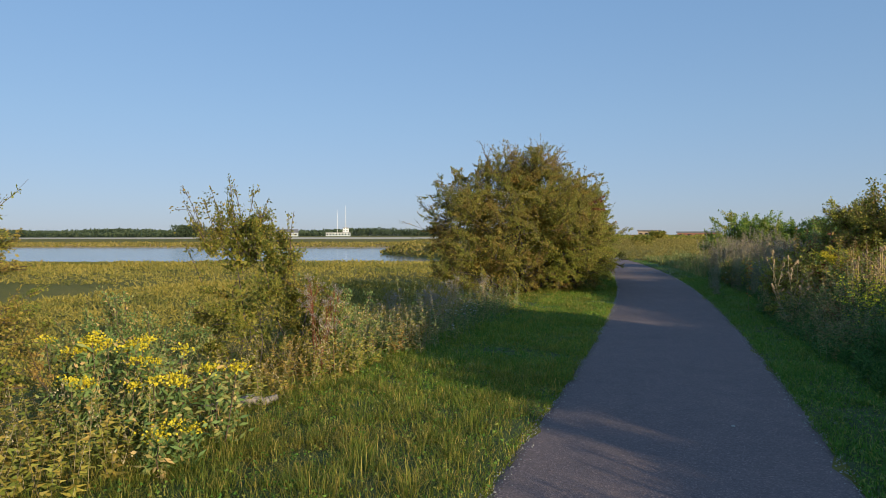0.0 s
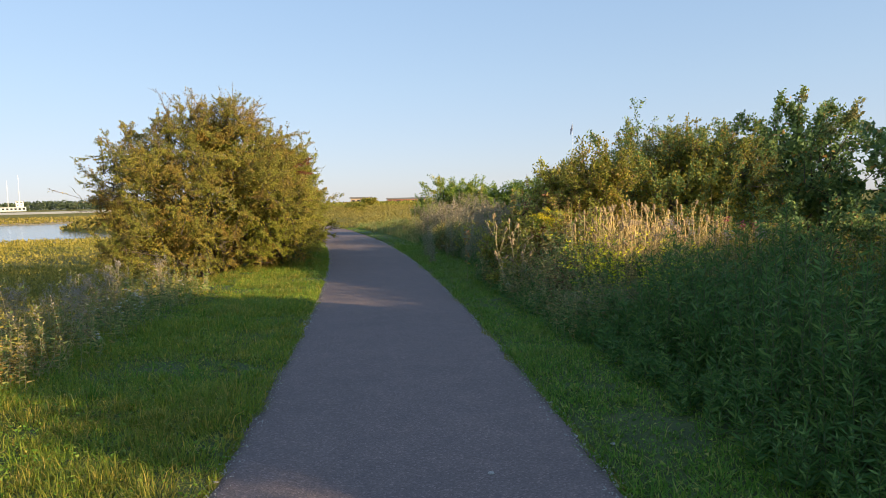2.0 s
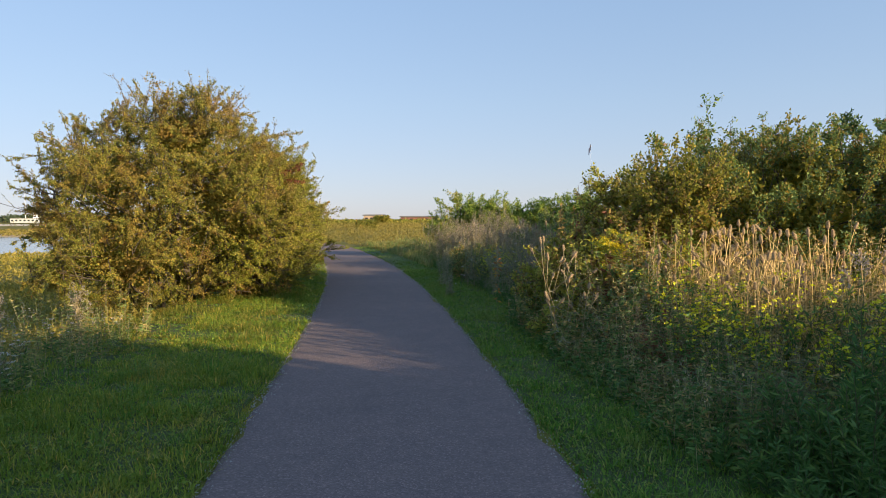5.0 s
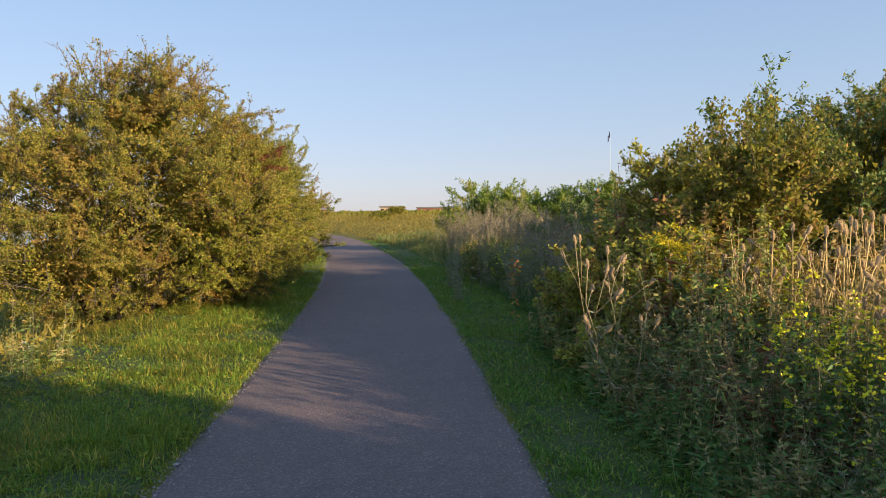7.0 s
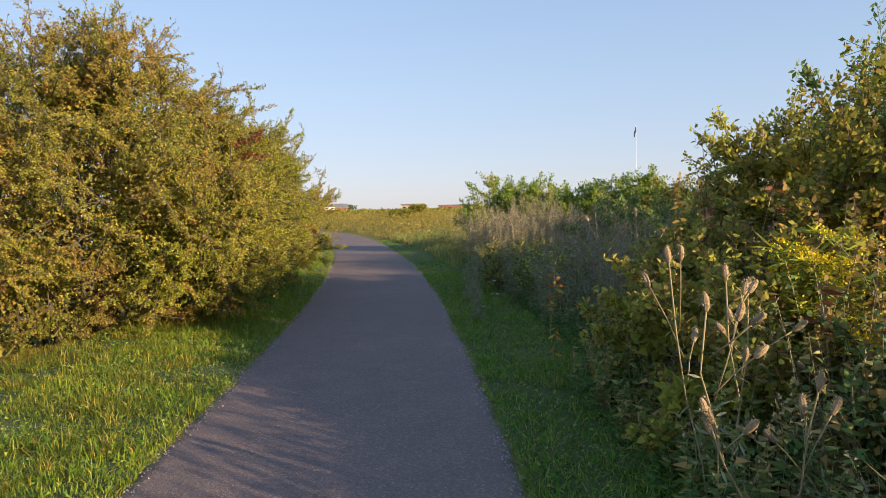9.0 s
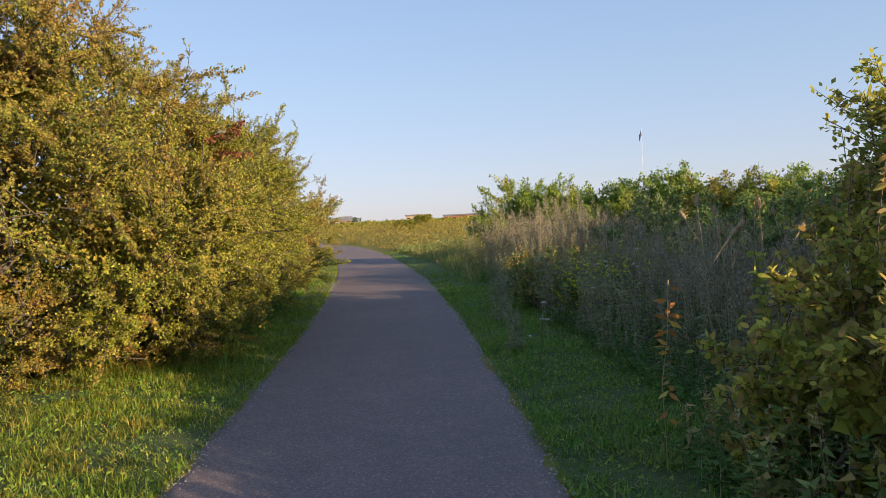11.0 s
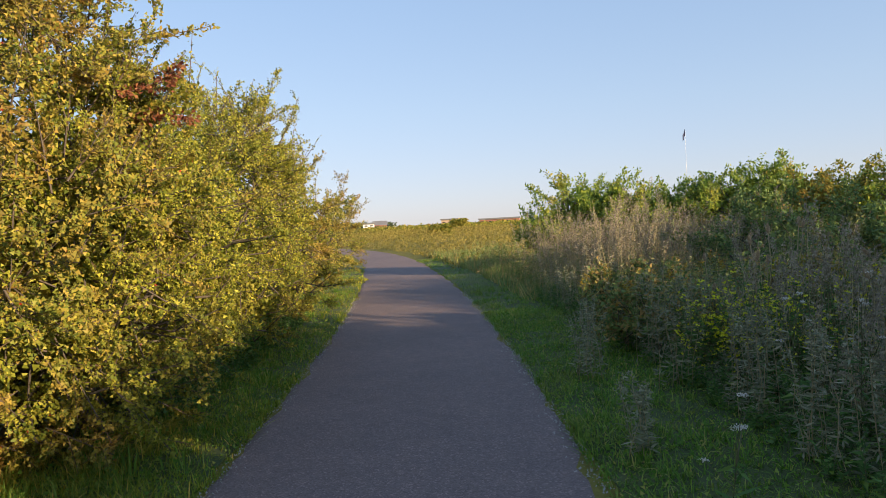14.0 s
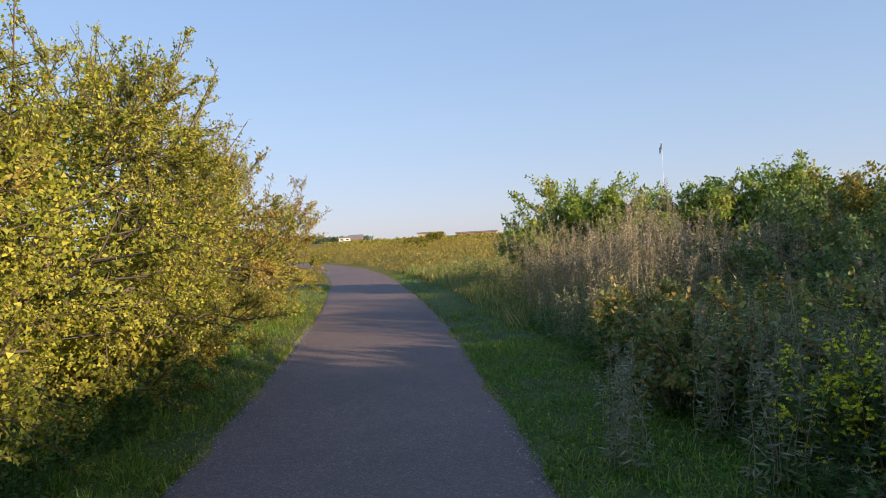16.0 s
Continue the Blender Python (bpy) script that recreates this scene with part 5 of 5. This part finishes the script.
def tall_weed(at, height, n, mat, label):
    """Willowherb going over: upright stems closely set with drooping leaves."""
    root = empty("willowherb", at, label, "wild plant", "willowherb spires")
    a = np.concatenate([RNG.normal(size=(n, 2)) * 0.14, np.zeros((n, 1))], 1)
    b = stalks(a, H(n, 0.7, 1.0) * height, 0.06)
    single_stems(root, a, b, 0.005, 0.003, TWIG)
    t = RNG.uniform(0.2, 1.0, (n, 90, 1))
    p = (a[:, None] + (b - a)[:, None] * t).reshape(-1, 3)
    d = unit(RNG.normal(size=p.shape) * np.array([1, 1, 0.3]) + np.array([0, 0, -0.35]))
    piece("leaves", leaf_mesh("leaves", p, d, H(len(p), 0.06, 0.13) * (1.2 - 0.6 * t.reshape(-1)), 0.026, mat, 0.18, False, None, True), root, kind="stuff")
    return root


for k in range(38):
    x, y = beside(RNG.uniform(16.0, 19.4), RNG.uniform(3.2, 4.8))
    brown = k % 3 < 2
    tall_weed(place(x, y), RNG.uniform(1.2, 1.95), 4, TALL_WEED if brown else GOLDENROD_LEAF, "tall rusty-brown willowherb below the hedge" if brown else "tall yellow-green leafy willowherb below the hedge")


for k in range(24):
    x, y = beside(RNG.uniform(15.6, 18.6), RNG.uniform(2.7, 4.4))
    brown = k % 5 < 3
    tall_weed(place(x, y), RNG.uniform(1.15, 1.9), 4, TALL_WEED if brown else TALL_LEAF, "rusty-brown willowherb catching the low sun" if brown else "yellow-green willowherb catching the low sun")


for x, y, h in ((8.72, 16.95, 2.45), (8.95, 17.2, 2.3), (9.4, 17.3, 2.4)):
    tall_weed(place(x, y), h, 2, TALL_WEED, "tall brown willowherb spire standing above the bank")


def goldenrod(at, height, n, label, mat=YELLOW, name="goldenrod", spreadr=0.3):
    """Goldenrod: leafy stems with arching yellow plumes."""
    root = empty(name, at, label, name, name + " clumps")
    a = np.concatenate([RNG.normal(size=(n, 2)) * spreadr * 0.5, np.zeros((n, 1))], 1)
    b = stalks(a, H(n, 0.8, 1.0) * height, 0.13)
    single_stems(root, a, b, 0.005, 0.003, GREEN_STEM)
    t = RNG.uniform(0.15, 0.92, (n, 44, 1))
    p = (a[:, None] + (b - a)[:, None] * t).reshape(-1, 3)
    d = unit(RNG.normal(size=(len(p), 3)) * np.array([1, 1, 0.3]) + np.array([0, 0, 0.3]))
    piece("leaves", leaf_mesh("leaves", p, d, H(len(p), 0.06, 0.11), 0.016, MIXED_HERB), root, kind="stuff")
    q, dd = [], []
    for k in range(n):
        for j in range(5 if RNG.uniform() < 0.45 else 0):
            s = b[k] - np.array([0, 0, 0.03 * j])
            w = unit(np.array([*RNG.normal(size=2), 0.55]))
            l = 0.05 + 0.018 * j
            t = RNG.uniform(0, 1, (14, 1))
            q.append(s + w * l * t + np.array([0, 0, -0.1]) * (t * l) ** 1.0 + RNG.normal(size=(14, 3)) * 0.008)
            dd.append(unit(RNG.normal(size=(14, 3)) + np.array([0, 0, 0.8])))
    q, dd = np.concatenate(q), np.concatenate(dd)
    piece("plume", leaf_mesh("plume", q, dd, 0.022, 0.014, mat), root, "bright yellow flower plumes", kind="stuff")
    return root


arching_goldenrod(place(8.8, 15.2), np.array([-0.3, 0.6, 1.42]), 30, "big arching goldenrod with narrow leaves and yellow plumes")
arching_goldenrod(place(9.6, 14.9), np.array([-0.3, 0.5, 1.35]), 8, "goldenrod with yellow plumes leaning between dead teasels")
for x, y, h in ((11.0, 25.3, 0.95), (11.9, 23.6, 1.1), (11.4, 26.6, 0.95), (12.2, 25.4, 1.05)):
    goldenrod(place(x, y), h, 16, "ochre goldenrod among dark weeds and dead stalks", OCHRE, "goldenrod", 0.5)


def mustard(at, height, n, label, group="mustard plants"):
    """Yellow mustard: a tangle of thin branching stems with small four-petalled flowers."""
    root = empty("mustard_plant", at, label, "wild flower", group)
    a0 = np.zeros((n, 3))
    a0[:, :2] = RNG.normal(size=(n, 2)) * 0.12
    b0 = stalks(a0, H(n, 0.6, 1.0) * height, 0.28)
    k = np.repeat(np.arange(n), 7)
    t = RNG.uniform(0.35, 0.95, (len(k), 1))
    a1 = a0[k] + (b0 - a0)[k] * t
    b1 = a1 + unit(RNG.normal(size=(len(k), 3)) * np.array([1, 1, 0.5]) + np.array([0, 0, 0.5])) * H(len(k), 0.1, 0.3)[:, None]
    single_stems(root, a0, b0, 0.004, 0.002, GREEN_STEM)
    piece("side_growth", stick_mesh("side_growth", a1, b1, 0.003, 0.0015, GREEN_STEM, 3), root, kind="stuff")
    p = (a1[:, None] + (b1 - a1)[:, None] * RNG.uniform(0, 0.8, (len(k), 5, 1))).reshape(-1, 3)
    piece("leaves", leaf_mesh("leaves", p, unit(RNG.normal(size=p.shape)), H(len(p), 0.03, 0.08), 0.018, NETTLE), root, kind="stuff")
    c = np.concatenate([b1, b0])
    c = c[RNG.uniform(size=len(c)) < 0.75]
    c = np.repeat(c, 3, 0) + RNG.normal(size=(3 * len(c), 3)) * 0.03
    p = np.repeat(c, 4, 0)
    d = unit(RNG.normal(size=p.shape) * np.array([1, 1, 0.4]) + np.array([0, 0, 0.2]))
    piece("bloom", leaf_mesh("bloom", p, d, 0.024, 0.02, LEMON, 0.1), root, "small lemon-yellow flowers", kind="stuff")
    return root


for k in range(9):
    x, y = beside(RNG.uniform(12.2, 14.8), RNG.uniform(3.0, 4.0))
    mustard(place(x, y), RNG.uniform(0.9, 1.35), 12, "wild mustard with small yellow flowers among teasels")
for x, y in ((10.6, 23.5), (10.85, 23.2), (10.75, 22.8), (11.1, 23.5), (11.7, 22.6)):
    mustard(place(x, y), RNG.uniform(0.85, 1.1), 16, "wild mustard with lemon flowers in the shaded bank")


def umbel(at, height, label, mat=WHITE, flat=1.0, group="umbels"):
    """Wild carrot: thin branching stem with flat white flower heads."""
    root = empty("wild_carrot", at, label, "wild flower", group)
    top = np.array([*RNG.normal(size=2) * 0.08, height])
    a, b, heads = [np.zeros(3)], [top], [top]
    for k in range(4):
        s = top * RNG.uniform(0.4, 0.8)
        e = s + unit(np.array([*RNG.normal(size=2) * 0.6, 1.0])) * height * RNG.uniform(0.2, 0.4)
        a.append(s), b.append(e), heads.append(e)
    piece("stem", stick_mesh("stem", np.array(a), np.array(b), 0.004, 0.002, GREEN_STEM, 4), root)
    for h in heads:
        r = RNG.uniform(0.012, 0.028)
        q = h + np.concatenate([RNG.normal(size=(40, 2)) * r * 0.6, RNG.uniform(0, 0.012, (40, 1)) * flat], 1)
        piece("flower_head", leaf_mesh("flower_head", q, unit(RNG.normal(size=(40, 3)) * 0.6 + np.array([0, 0, 0.5])), 0.010, 0.008, mat), root, kind="stuff")
    d = unit(RNG.normal(size=(30, 3)) * np.array([1, 1, 0.4]) + np.array([0, 0, 0.2]))
    piece("leaves", leaf_mesh("leaves", top * RNG.uniform(0.02, 0.6, (30, 1)), d, H(30, 0.06, 0.16), 0.02, NETTLE), root, kind="stuff")
    return root


for x, y, h in ((9.91, 21.62, 1.0), (10.1, 21.4, 1.0), (8.48, 20.63, 0.78)):
    umbel(place(x, y), h, "wild carrot with small flat whitish flower heads on the verge")
for k in range(14):
    x, y = beside(RNG.uniform(12.0, 19.5), RNG.uniform(-4.6, -3.3))
    umbel(place(x, y), RNG.uniform(0.25, 0.5), "low white-flowered yarrow in the verge grass", WHITE, 1.0, "white flowers in the grass")


def mugwort(at, height, n, label):
    """Mugwort: upright grey-green stems with narrow drooping leaves and grainy grey tops."""
    root = empty("mugwort", at, label, "wild plant", "mugwort plants")
    a = np.zeros((n, 3))
    a[:, :2] = RNG.normal(size=(n, 2)) * 0.08
    b = stalks(a, H(n, 0.7, 1.0) * height, 0.12)
    single_stems(root, a, b, 0.004, 0.002, DRY_HERB)
    t = RNG.uniform(0.1, 1.0, (n, 46, 1))
    p = (a[:, None] + (b - a)[:, None] * t).reshape(-1, 3)
    d = unit(RNG.normal(size=p.shape) * np.array([1, 1, 0.4]) + np.array([0, 0, -0.1]))
    piece("leaves", leaf_mesh("leaves", p, d, H(len(p), 0.05, 0.11) * (1.2 - 0.6 * t.reshape(-1)), 0.014, GREY_LEAF), root, kind="stuff")
    q = (b[:, None] - (b - a)[:, None] * RNG.uniform(0, 0.25, (n, 40, 1)) + RNG.normal(size=(n, 40, 3)) * 0.022).reshape(-1, 3)
    piece("seed_spray", leaf_mesh("seed_spray", q, spread(len(q)), 0.02, 0.01, GREY_LEAF), root, "grey seed spikes", "stuff")
    return root


for k in range(34):
    y = RNG.uniform(15.0, 31.0)
    x, yy = beside(y, RNG.uniform(2.55, 3.5))
    mugwort(place(x, yy), RNG.uniform(0.55, 1.15), 4, "grey-green mugwort at the edge of the verge")
for x, y, h in ((9.5, 24.1, 0.75), (9.8, 24.5, 0.9), (8.9, 21.9, 0.6), (10.1, 23.4, 1.05), (10.3, 22.7, 1.0), (10.45, 24.4, 1.1), (10.0, 22.2, 0.95), (9.7, 21.3, 1.0), (10.7, 25.3, 1.0)):
    mugwort(place(x, y), h, 8, "grey mugwort standing forward on the verge")


def daisy_clump(at, height, n, mat, label):
    """A garden escape: upright stems with small starry flowers."""
    root = empty("aster", at, label, "wild flower", "asters in the bank")
    a = np.zeros((n, 3))
    a[:, :2] = RNG.normal(size=(n, 2)) * 0.15
    b = stalks(a, H(n, 0.85, 1.0) * height, 0.08)
    single_stems(root, a, b, 0.004, 0.002, GREEN_STEM)
    p = (a[:, None] + (b - a)[:, None] * RNG.uniform(0.1, 0.9, (n, 30, 1))).reshape(-1, 3)
    piece("leaves", leaf_mesh("leaves", p, unit(RNG.normal(size=p.shape)), 0.07, 0.014, NETTLE), root, kind="stuff")
    q = (b[:, None] + RNG.normal(size=(n, 36, 3)) * 0.03).reshape(-1, 3)
    piece("bloom", leaf_mesh("bloom", q, spread(len(q)), 0.03, 0.014, mat), root, kind="stuff")
    return root


daisy_clump(place(8.9, 11.2), 1.42, 3, PINK, "pink flowers standing above the nettles")
daisy_clump(place(8.2, 11.5), 1.42, 7, FLUFF, "pale lilac-white asters above the nettles")
daisy_clump(place(8.5, 10.9), 1.35, 5, FLUFF, "pale downy flowers above the nettles")


def ragwort(at, height, n, label):
    """Ragwort: branching stems with dense flat clusters of yellow flowers."""
    root = empty("ragwort", at, label, "wild flower", "ragwort clumps")
    a = np.zeros((n, 3))
    a[:, :2] = RNG.normal(size=(n, 2)) * 0.1
    b = stalks(a, H(n, 0.85, 1.0) * height, 0.1)
    single_stems(root, a, b, 0.006, 0.004, TWIG)
    p = (a[:, None] + (b - a)[:, None] * RNG.uniform(0.02, 0.95, (n, 110, 1)) + RNG.normal(size=(n, 110, 3)) * 0.05).reshape(-1, 3)
    piece("leaves", leaf_mesh("leaves", p, unit(RNG.normal(size=p.shape)), H(len(p), 0.05, 0.11), 0.03, MIXED_HERB), root, kind="stuff")
    q = (b[:, None] + RNG.normal(size=(n, 70, 3)) * np.array([0.045, 0.045, 0.02])).reshape(-1, 3)
    piece("bloom", leaf_mesh("bloom", q, unit(RNG.normal(size=q.shape) + np.array([0, 0, 0.6])), 0.026, 0.02, YELLOW), root, "dense yellow flowers", kind="stuff")
    return root


for x, y, z in ((-2.63, 7.85, 0.98), (-2.45, 7.9, 0.92), (-2.09, 7.8, 0.9), (-1.95, 7.7, 0.84), (-1.5, 7.35, 0.7), (-1.3, 7.5, 0.72), (-2.3, 7.4, 0.68), (-1.4, 6.8, 0.38)):
    g = place(x, y)
    ragwort(g, z - g[2], 4, "ragwort with dense clusters of yellow flowers on the bank")


def thistle(at, height, label, n=5, stem_mat=DRY_HERB):
    """A dead thistle: reddish-brown branching stalks with pale downy heads."""
    root = empty("thistle", at, label, "thistle", "dead thistles")
    a = np.zeros((n, 3))
    a[:, :2] = RNG.normal(size=(n, 2)) * 0.06
    b = stalks(a, H(n, 0.8, 1.0) * height, 0.13)
    k = np.repeat(np.arange(n), 6)
    s = a[k] + (b - a)[k] * RNG.uniform(0.5, 0.95, (len(k), 1))
    e = s + unit(RNG.normal(size=s.shape) * 0.6 + np.array([0, 0, 0.8])) * H(len(k), 0.1, 0.25)[:, None]
    single_stems(root, a, b, 0.005, 0.003, stem_mat)
    single_stems(root, s, e, 0.004, 0.002, stem_mat, "branch")
    c = np.concatenate([b, e])
    q = (c[:, None] + RNG.normal(size=(len(c), 26, 3)) * 0.018).reshape(-1, 3)
    piece("down", leaf_mesh("down", q, spread(len(q)), 0.022, 0.01, FLUFF), root, "pale downy seed heads", kind="stuff")
    p = (a[:, None] + (b - a)[:, None] * RNG.uniform(0.1, 0.9, (n, 14, 1))).reshape(-1, 3)
    piece("leaves", leaf_mesh("leaves", p, unit(RNG.normal(size=p.shape) + np.array([0, 0, -0.3])), H(len(p), 0.05, 0.12), 0.02, DRY_HERB), root, kind="stuff")
    return root


for x, y, h in ((-0.95, 10.7, 1.35), (-0.85, 10.9, 1.2)):
    thistle(place(x, y), h, "dead reddish-brown thistle with pale downy heads", 5, RUST)
for k in range(9):
    x, y = beside(RNG.uniform(12.5, 17.5), RNG.uniform(-5.6, -4.0))
    thistle(place(x, y), RNG.uniform(0.7, 1.05), "grey dead thistle with white downy heads below the hawthorn", 4)


def dock(at, height, label, mat=RUST, n=36):
    """A dying dock or willowherb: one leaning stem with coloured leaves."""
    root = empty("withered_weed", at, label, "wild plant", "withered weeds")
    a, b = bent(np.zeros(3), np.array([RNG.normal() * 0.12, RNG.normal() * 0.12, height]), 4, 0.06)
    piece("stem", tube_mesh("stem", np.concatenate([a, b[-1:]]), 0.003, DRY_HERB, 5), root)
    t = RNG.uniform(0.3, 1, (n, 1))
    d = unit(RNG.normal(size=(n, 3)) * np.array([1, 1, 0.4]) + np.array([0, 0, -0.2]))
    piece("leaves", leaf_mesh("leaves", b[-1] * t, d, H(n, 0.06, 0.13), 0.035, mat), root, kind="stuff")
    return root


for x, y, h in ((8.0, 13.9, 0.8), (8.3, 15.2, 1.3), (9.0, 16.8, 1.7), (9.3, 17.4, 1.8), (9.1, 16.4, 1.9)):
    dock(place(x, y), h, "withered rusty-brown weed with drooping leaves")
dock(place(7.95, 17.85), 1.25, "withered weed with yellow and orange leaves among dead stalks", ORANGE, 26)

# ---- far shore, buildings, flag ----
def far_wood(name, n, x0, x1, y0, y1, h0, h1, mat, label, size=1.6):
    """A line of far trees: crowns of many clumps, uneven in height."""
    x, y = RNG.uniform(x0, x1, n), RNG.uniform(y0, y1, n)
    z0 = land(x, y)
    hh = h0 + (h1 - h0) * np.clip(0.5 + 0.5 * wave(x, y * 0.2, 0.021) + 0.25 * wave(x, y, 0.09), 0, 1)
    p = np.stack([x, y, z0 + RNG.uniform(0, 1, n) ** 0.7 * hh], 1)
    return tagged(piece(name, leaf_mesh(name, p, spread(n), H(n, 0.6, 1.3) * size, H(n, 0.6, 1.2) * size, mat, 0.18, True)), label, "trees", kind="stuff")


far_wood("far_wood", 30000, -700, -205, 560, 640, 2.5, 6, FAR_TREES, "low line of dark trees along the far shore", 1.5)
far_wood("far_wood", 26000, -1100, 320, 1500, 1700, 7, 19, FAR_TREES, "distant hazy wooded shore", 4.5)
far_wood("far_wood", 2500, -205, -185, 520, 545, 7, 13, FAR_TREES, "clump of taller trees on the far shore", 1.2)
far_wood("far_scrub", 9000, 30, 130, 150, 200, 0.5, 1.3, HAWTHORN_GREEN, "line of low scrub along the top of the field", 0.5)
far_wood("far_scrub", 900, 46, 49, 150, 154, 1.0, 2.0, HAWTHORN_GREEN, "round bush standing above the field", 0.4)
far_wood("far_scrub", 700, 26, 28.5, 92, 94, 0.6, 1.4, HAWTHORN_GREEN, "small bush at the edge of the field", 0.25)


def house(name, x, y, turn, w, d, h, wall_mat, label, roof="flat", floors=2, bays=4):
    """A far building: walls, roof, windows."""
    root = empty(name, place(x, y), label, "building")
    root.rotation_euler = (0, 0, radians(turn))
    bm = bmesh.new()
    box(bm, -w / 2, w / 2, -d / 2, d / 2, -1.0, h)
    part("wall", bm, wall_mat, root)
    bm = bmesh.new()
    if roof == "flat":
        box(bm, -w / 2 - 0.4, w / 2 + 0.4, -d / 2 - 0.4, d / 2 + 0.4, h, h + 0.5)
    else:
        v = [bm.verts.new(c) for c in ((-w / 2 - 0.4, -d / 2 - 0.4, h), (w / 2 + 0.4, -d / 2 - 0.4, h), (w / 2 + 0.4, d / 2 + 0.4, h), (-w / 2 - 0.4, d / 2 + 0.4, h),
                                       (-w / 2 - 0.4, 0, h + d * 0.4), (w / 2 + 0.4, 0, h + d * 0.4))]
        for f in ((0, 1, 5, 4), (2, 3, 4, 5), (0, 4, 3), (1, 2, 5), (3, 2, 1, 0)):
            bm.faces.new([v[k] for k in f])
    part("roof", bm, GREY_ROOF, root)
    fh, bw = h / floors, w / bays
    for i in range(floors):
        for j in range(bays):
            bm = bmesh.new()
            cx, z = -w / 2 + bw * (j + 0.5), fh * i + fh * 0.32
            box(bm, cx - bw * 0.28, cx + bw * 0.28, -d / 2 - 0.06, -d / 2 + 0.1, z, z + fh * 0.42)
            part("window", bm, DARK_GLASS, root)
    return root


house("control_building", -148, 980, 5, 34, 12, 5, CLADDING, "low building by the water's edge, far off", "flat", 1, 8)
house("tower_building", -138, 985, 5, 8, 7, 12, WHITE_PAINT, "white tower building beside two tall masts", "flat", 4, 2)
for x, y, h in ((-151, 990, 37), (-139, 992, 44)):
    root = empty("mast", place(x, y), "tall thin white mast beside the tower building", "mast", "masts by the shore")
    piece("pole", tube_mesh("pole", [(0, 0, -1.0), (0, 0, h * 0.5), (0, 0, h)], (0.45, 0.35, 0.22), WHITE_PAINT, 8), root)
    bm = bmesh.new()
    box(bm, -1.3, 1.3, -1.3, 1.3, -1, 1.2)
    part("base", bm, WHITE_PAINT, root)
house("shore_shed", -215, 930, 8, 40, 12, 5, CLADDING, "long pale shed on the far shore", "gable", 1, 6)
house("brick_building", 80, 266, -20, 8, 6, 2.6, TAN_BRICK, "pale brick building above the field", "flat", 1, 4)
house("brick_house", 93, 250, -25, 14, 7, 1.9, RED_BRICK, "low red-brick house with a pale end wall", "flat", 1, 5)
house("white_house", 59, 330, -9, 5, 5, 2.8, WHITE_PAINT, "white rendered house far beyond the path", "flat", 2, 2)
house("red_house", 65, 334, -9, 6, 5, 2.2, RED_BRICK, "red-brick house beside a white one", "gable", 2, 2)

root = empty("flagpole", place(105.0, 157.0), "white flagpole with a dark flag far behind the shrubs", "flagpole")
piece("pole", tube_mesh("pole", [(0, 0, -0.5), (0, 0, 10), (0, 0, 20.5)], (0.045, 0.035, 0.022), WHITE_PAINT, 8), root)
bm = bmesh.new()
vs = [[bm.verts.new((-0.04 - 0.13 * i, 0.12 * math.sin(i * 1.3), 20.2 - 1.5 * j / 3 - 0.28 * i)) for j in range(4)] for i in range(6)]
for i in range(5):
    for j in range(3):
        bm.faces.new((vs[i][j], vs[i + 1][j], vs[i + 1][j + 1], vs[i][j + 1]))
part("flag", bm, FLAG_CLOTH, root)

# ---- small things by the path ----
def stone(x, y, r, label):
    bm = bmesh.new()
    bmesh.ops.create_icosphere(bm, subdivisions=2, radius=r)
    for v in bm.verts:
        v.co *= 1 + 0.35 * noise.noise(v.co * (2.0 / r))
        v.co.z *= 0.45
    ob = part("stone", bm, PEBBLE)
    ob.location = (x, y, 0.012 if abs(off_path(x, y)) < HALF else float(land(x, y)))
    return tagged(ob, label, "stone", "loose stones")


for x, y, r in ((3.5, 8.15, 0.022), (4.52, 8.2, 0.03), (4.6, 8.5, 0.02), (3.86, 15.1, 0.025), (4.4, 7.6, 0.018)):
    stone(x, y, r, "small pale loose stone on the path's edge")
base = place(-1.45, 8.9)
root = empty("fallen_log", base, "weathered grey piece of driftwood lying on the bank", "log")
piece("wood", tube_mesh("wood", line((-0.4, -0.1, 0.05), (0.35, 0.15, 0.12), 6), (0.04, 0.06, 0.07, 0.06, 0.055, 0.05, 0.03), DEADWOOD, 9), root)
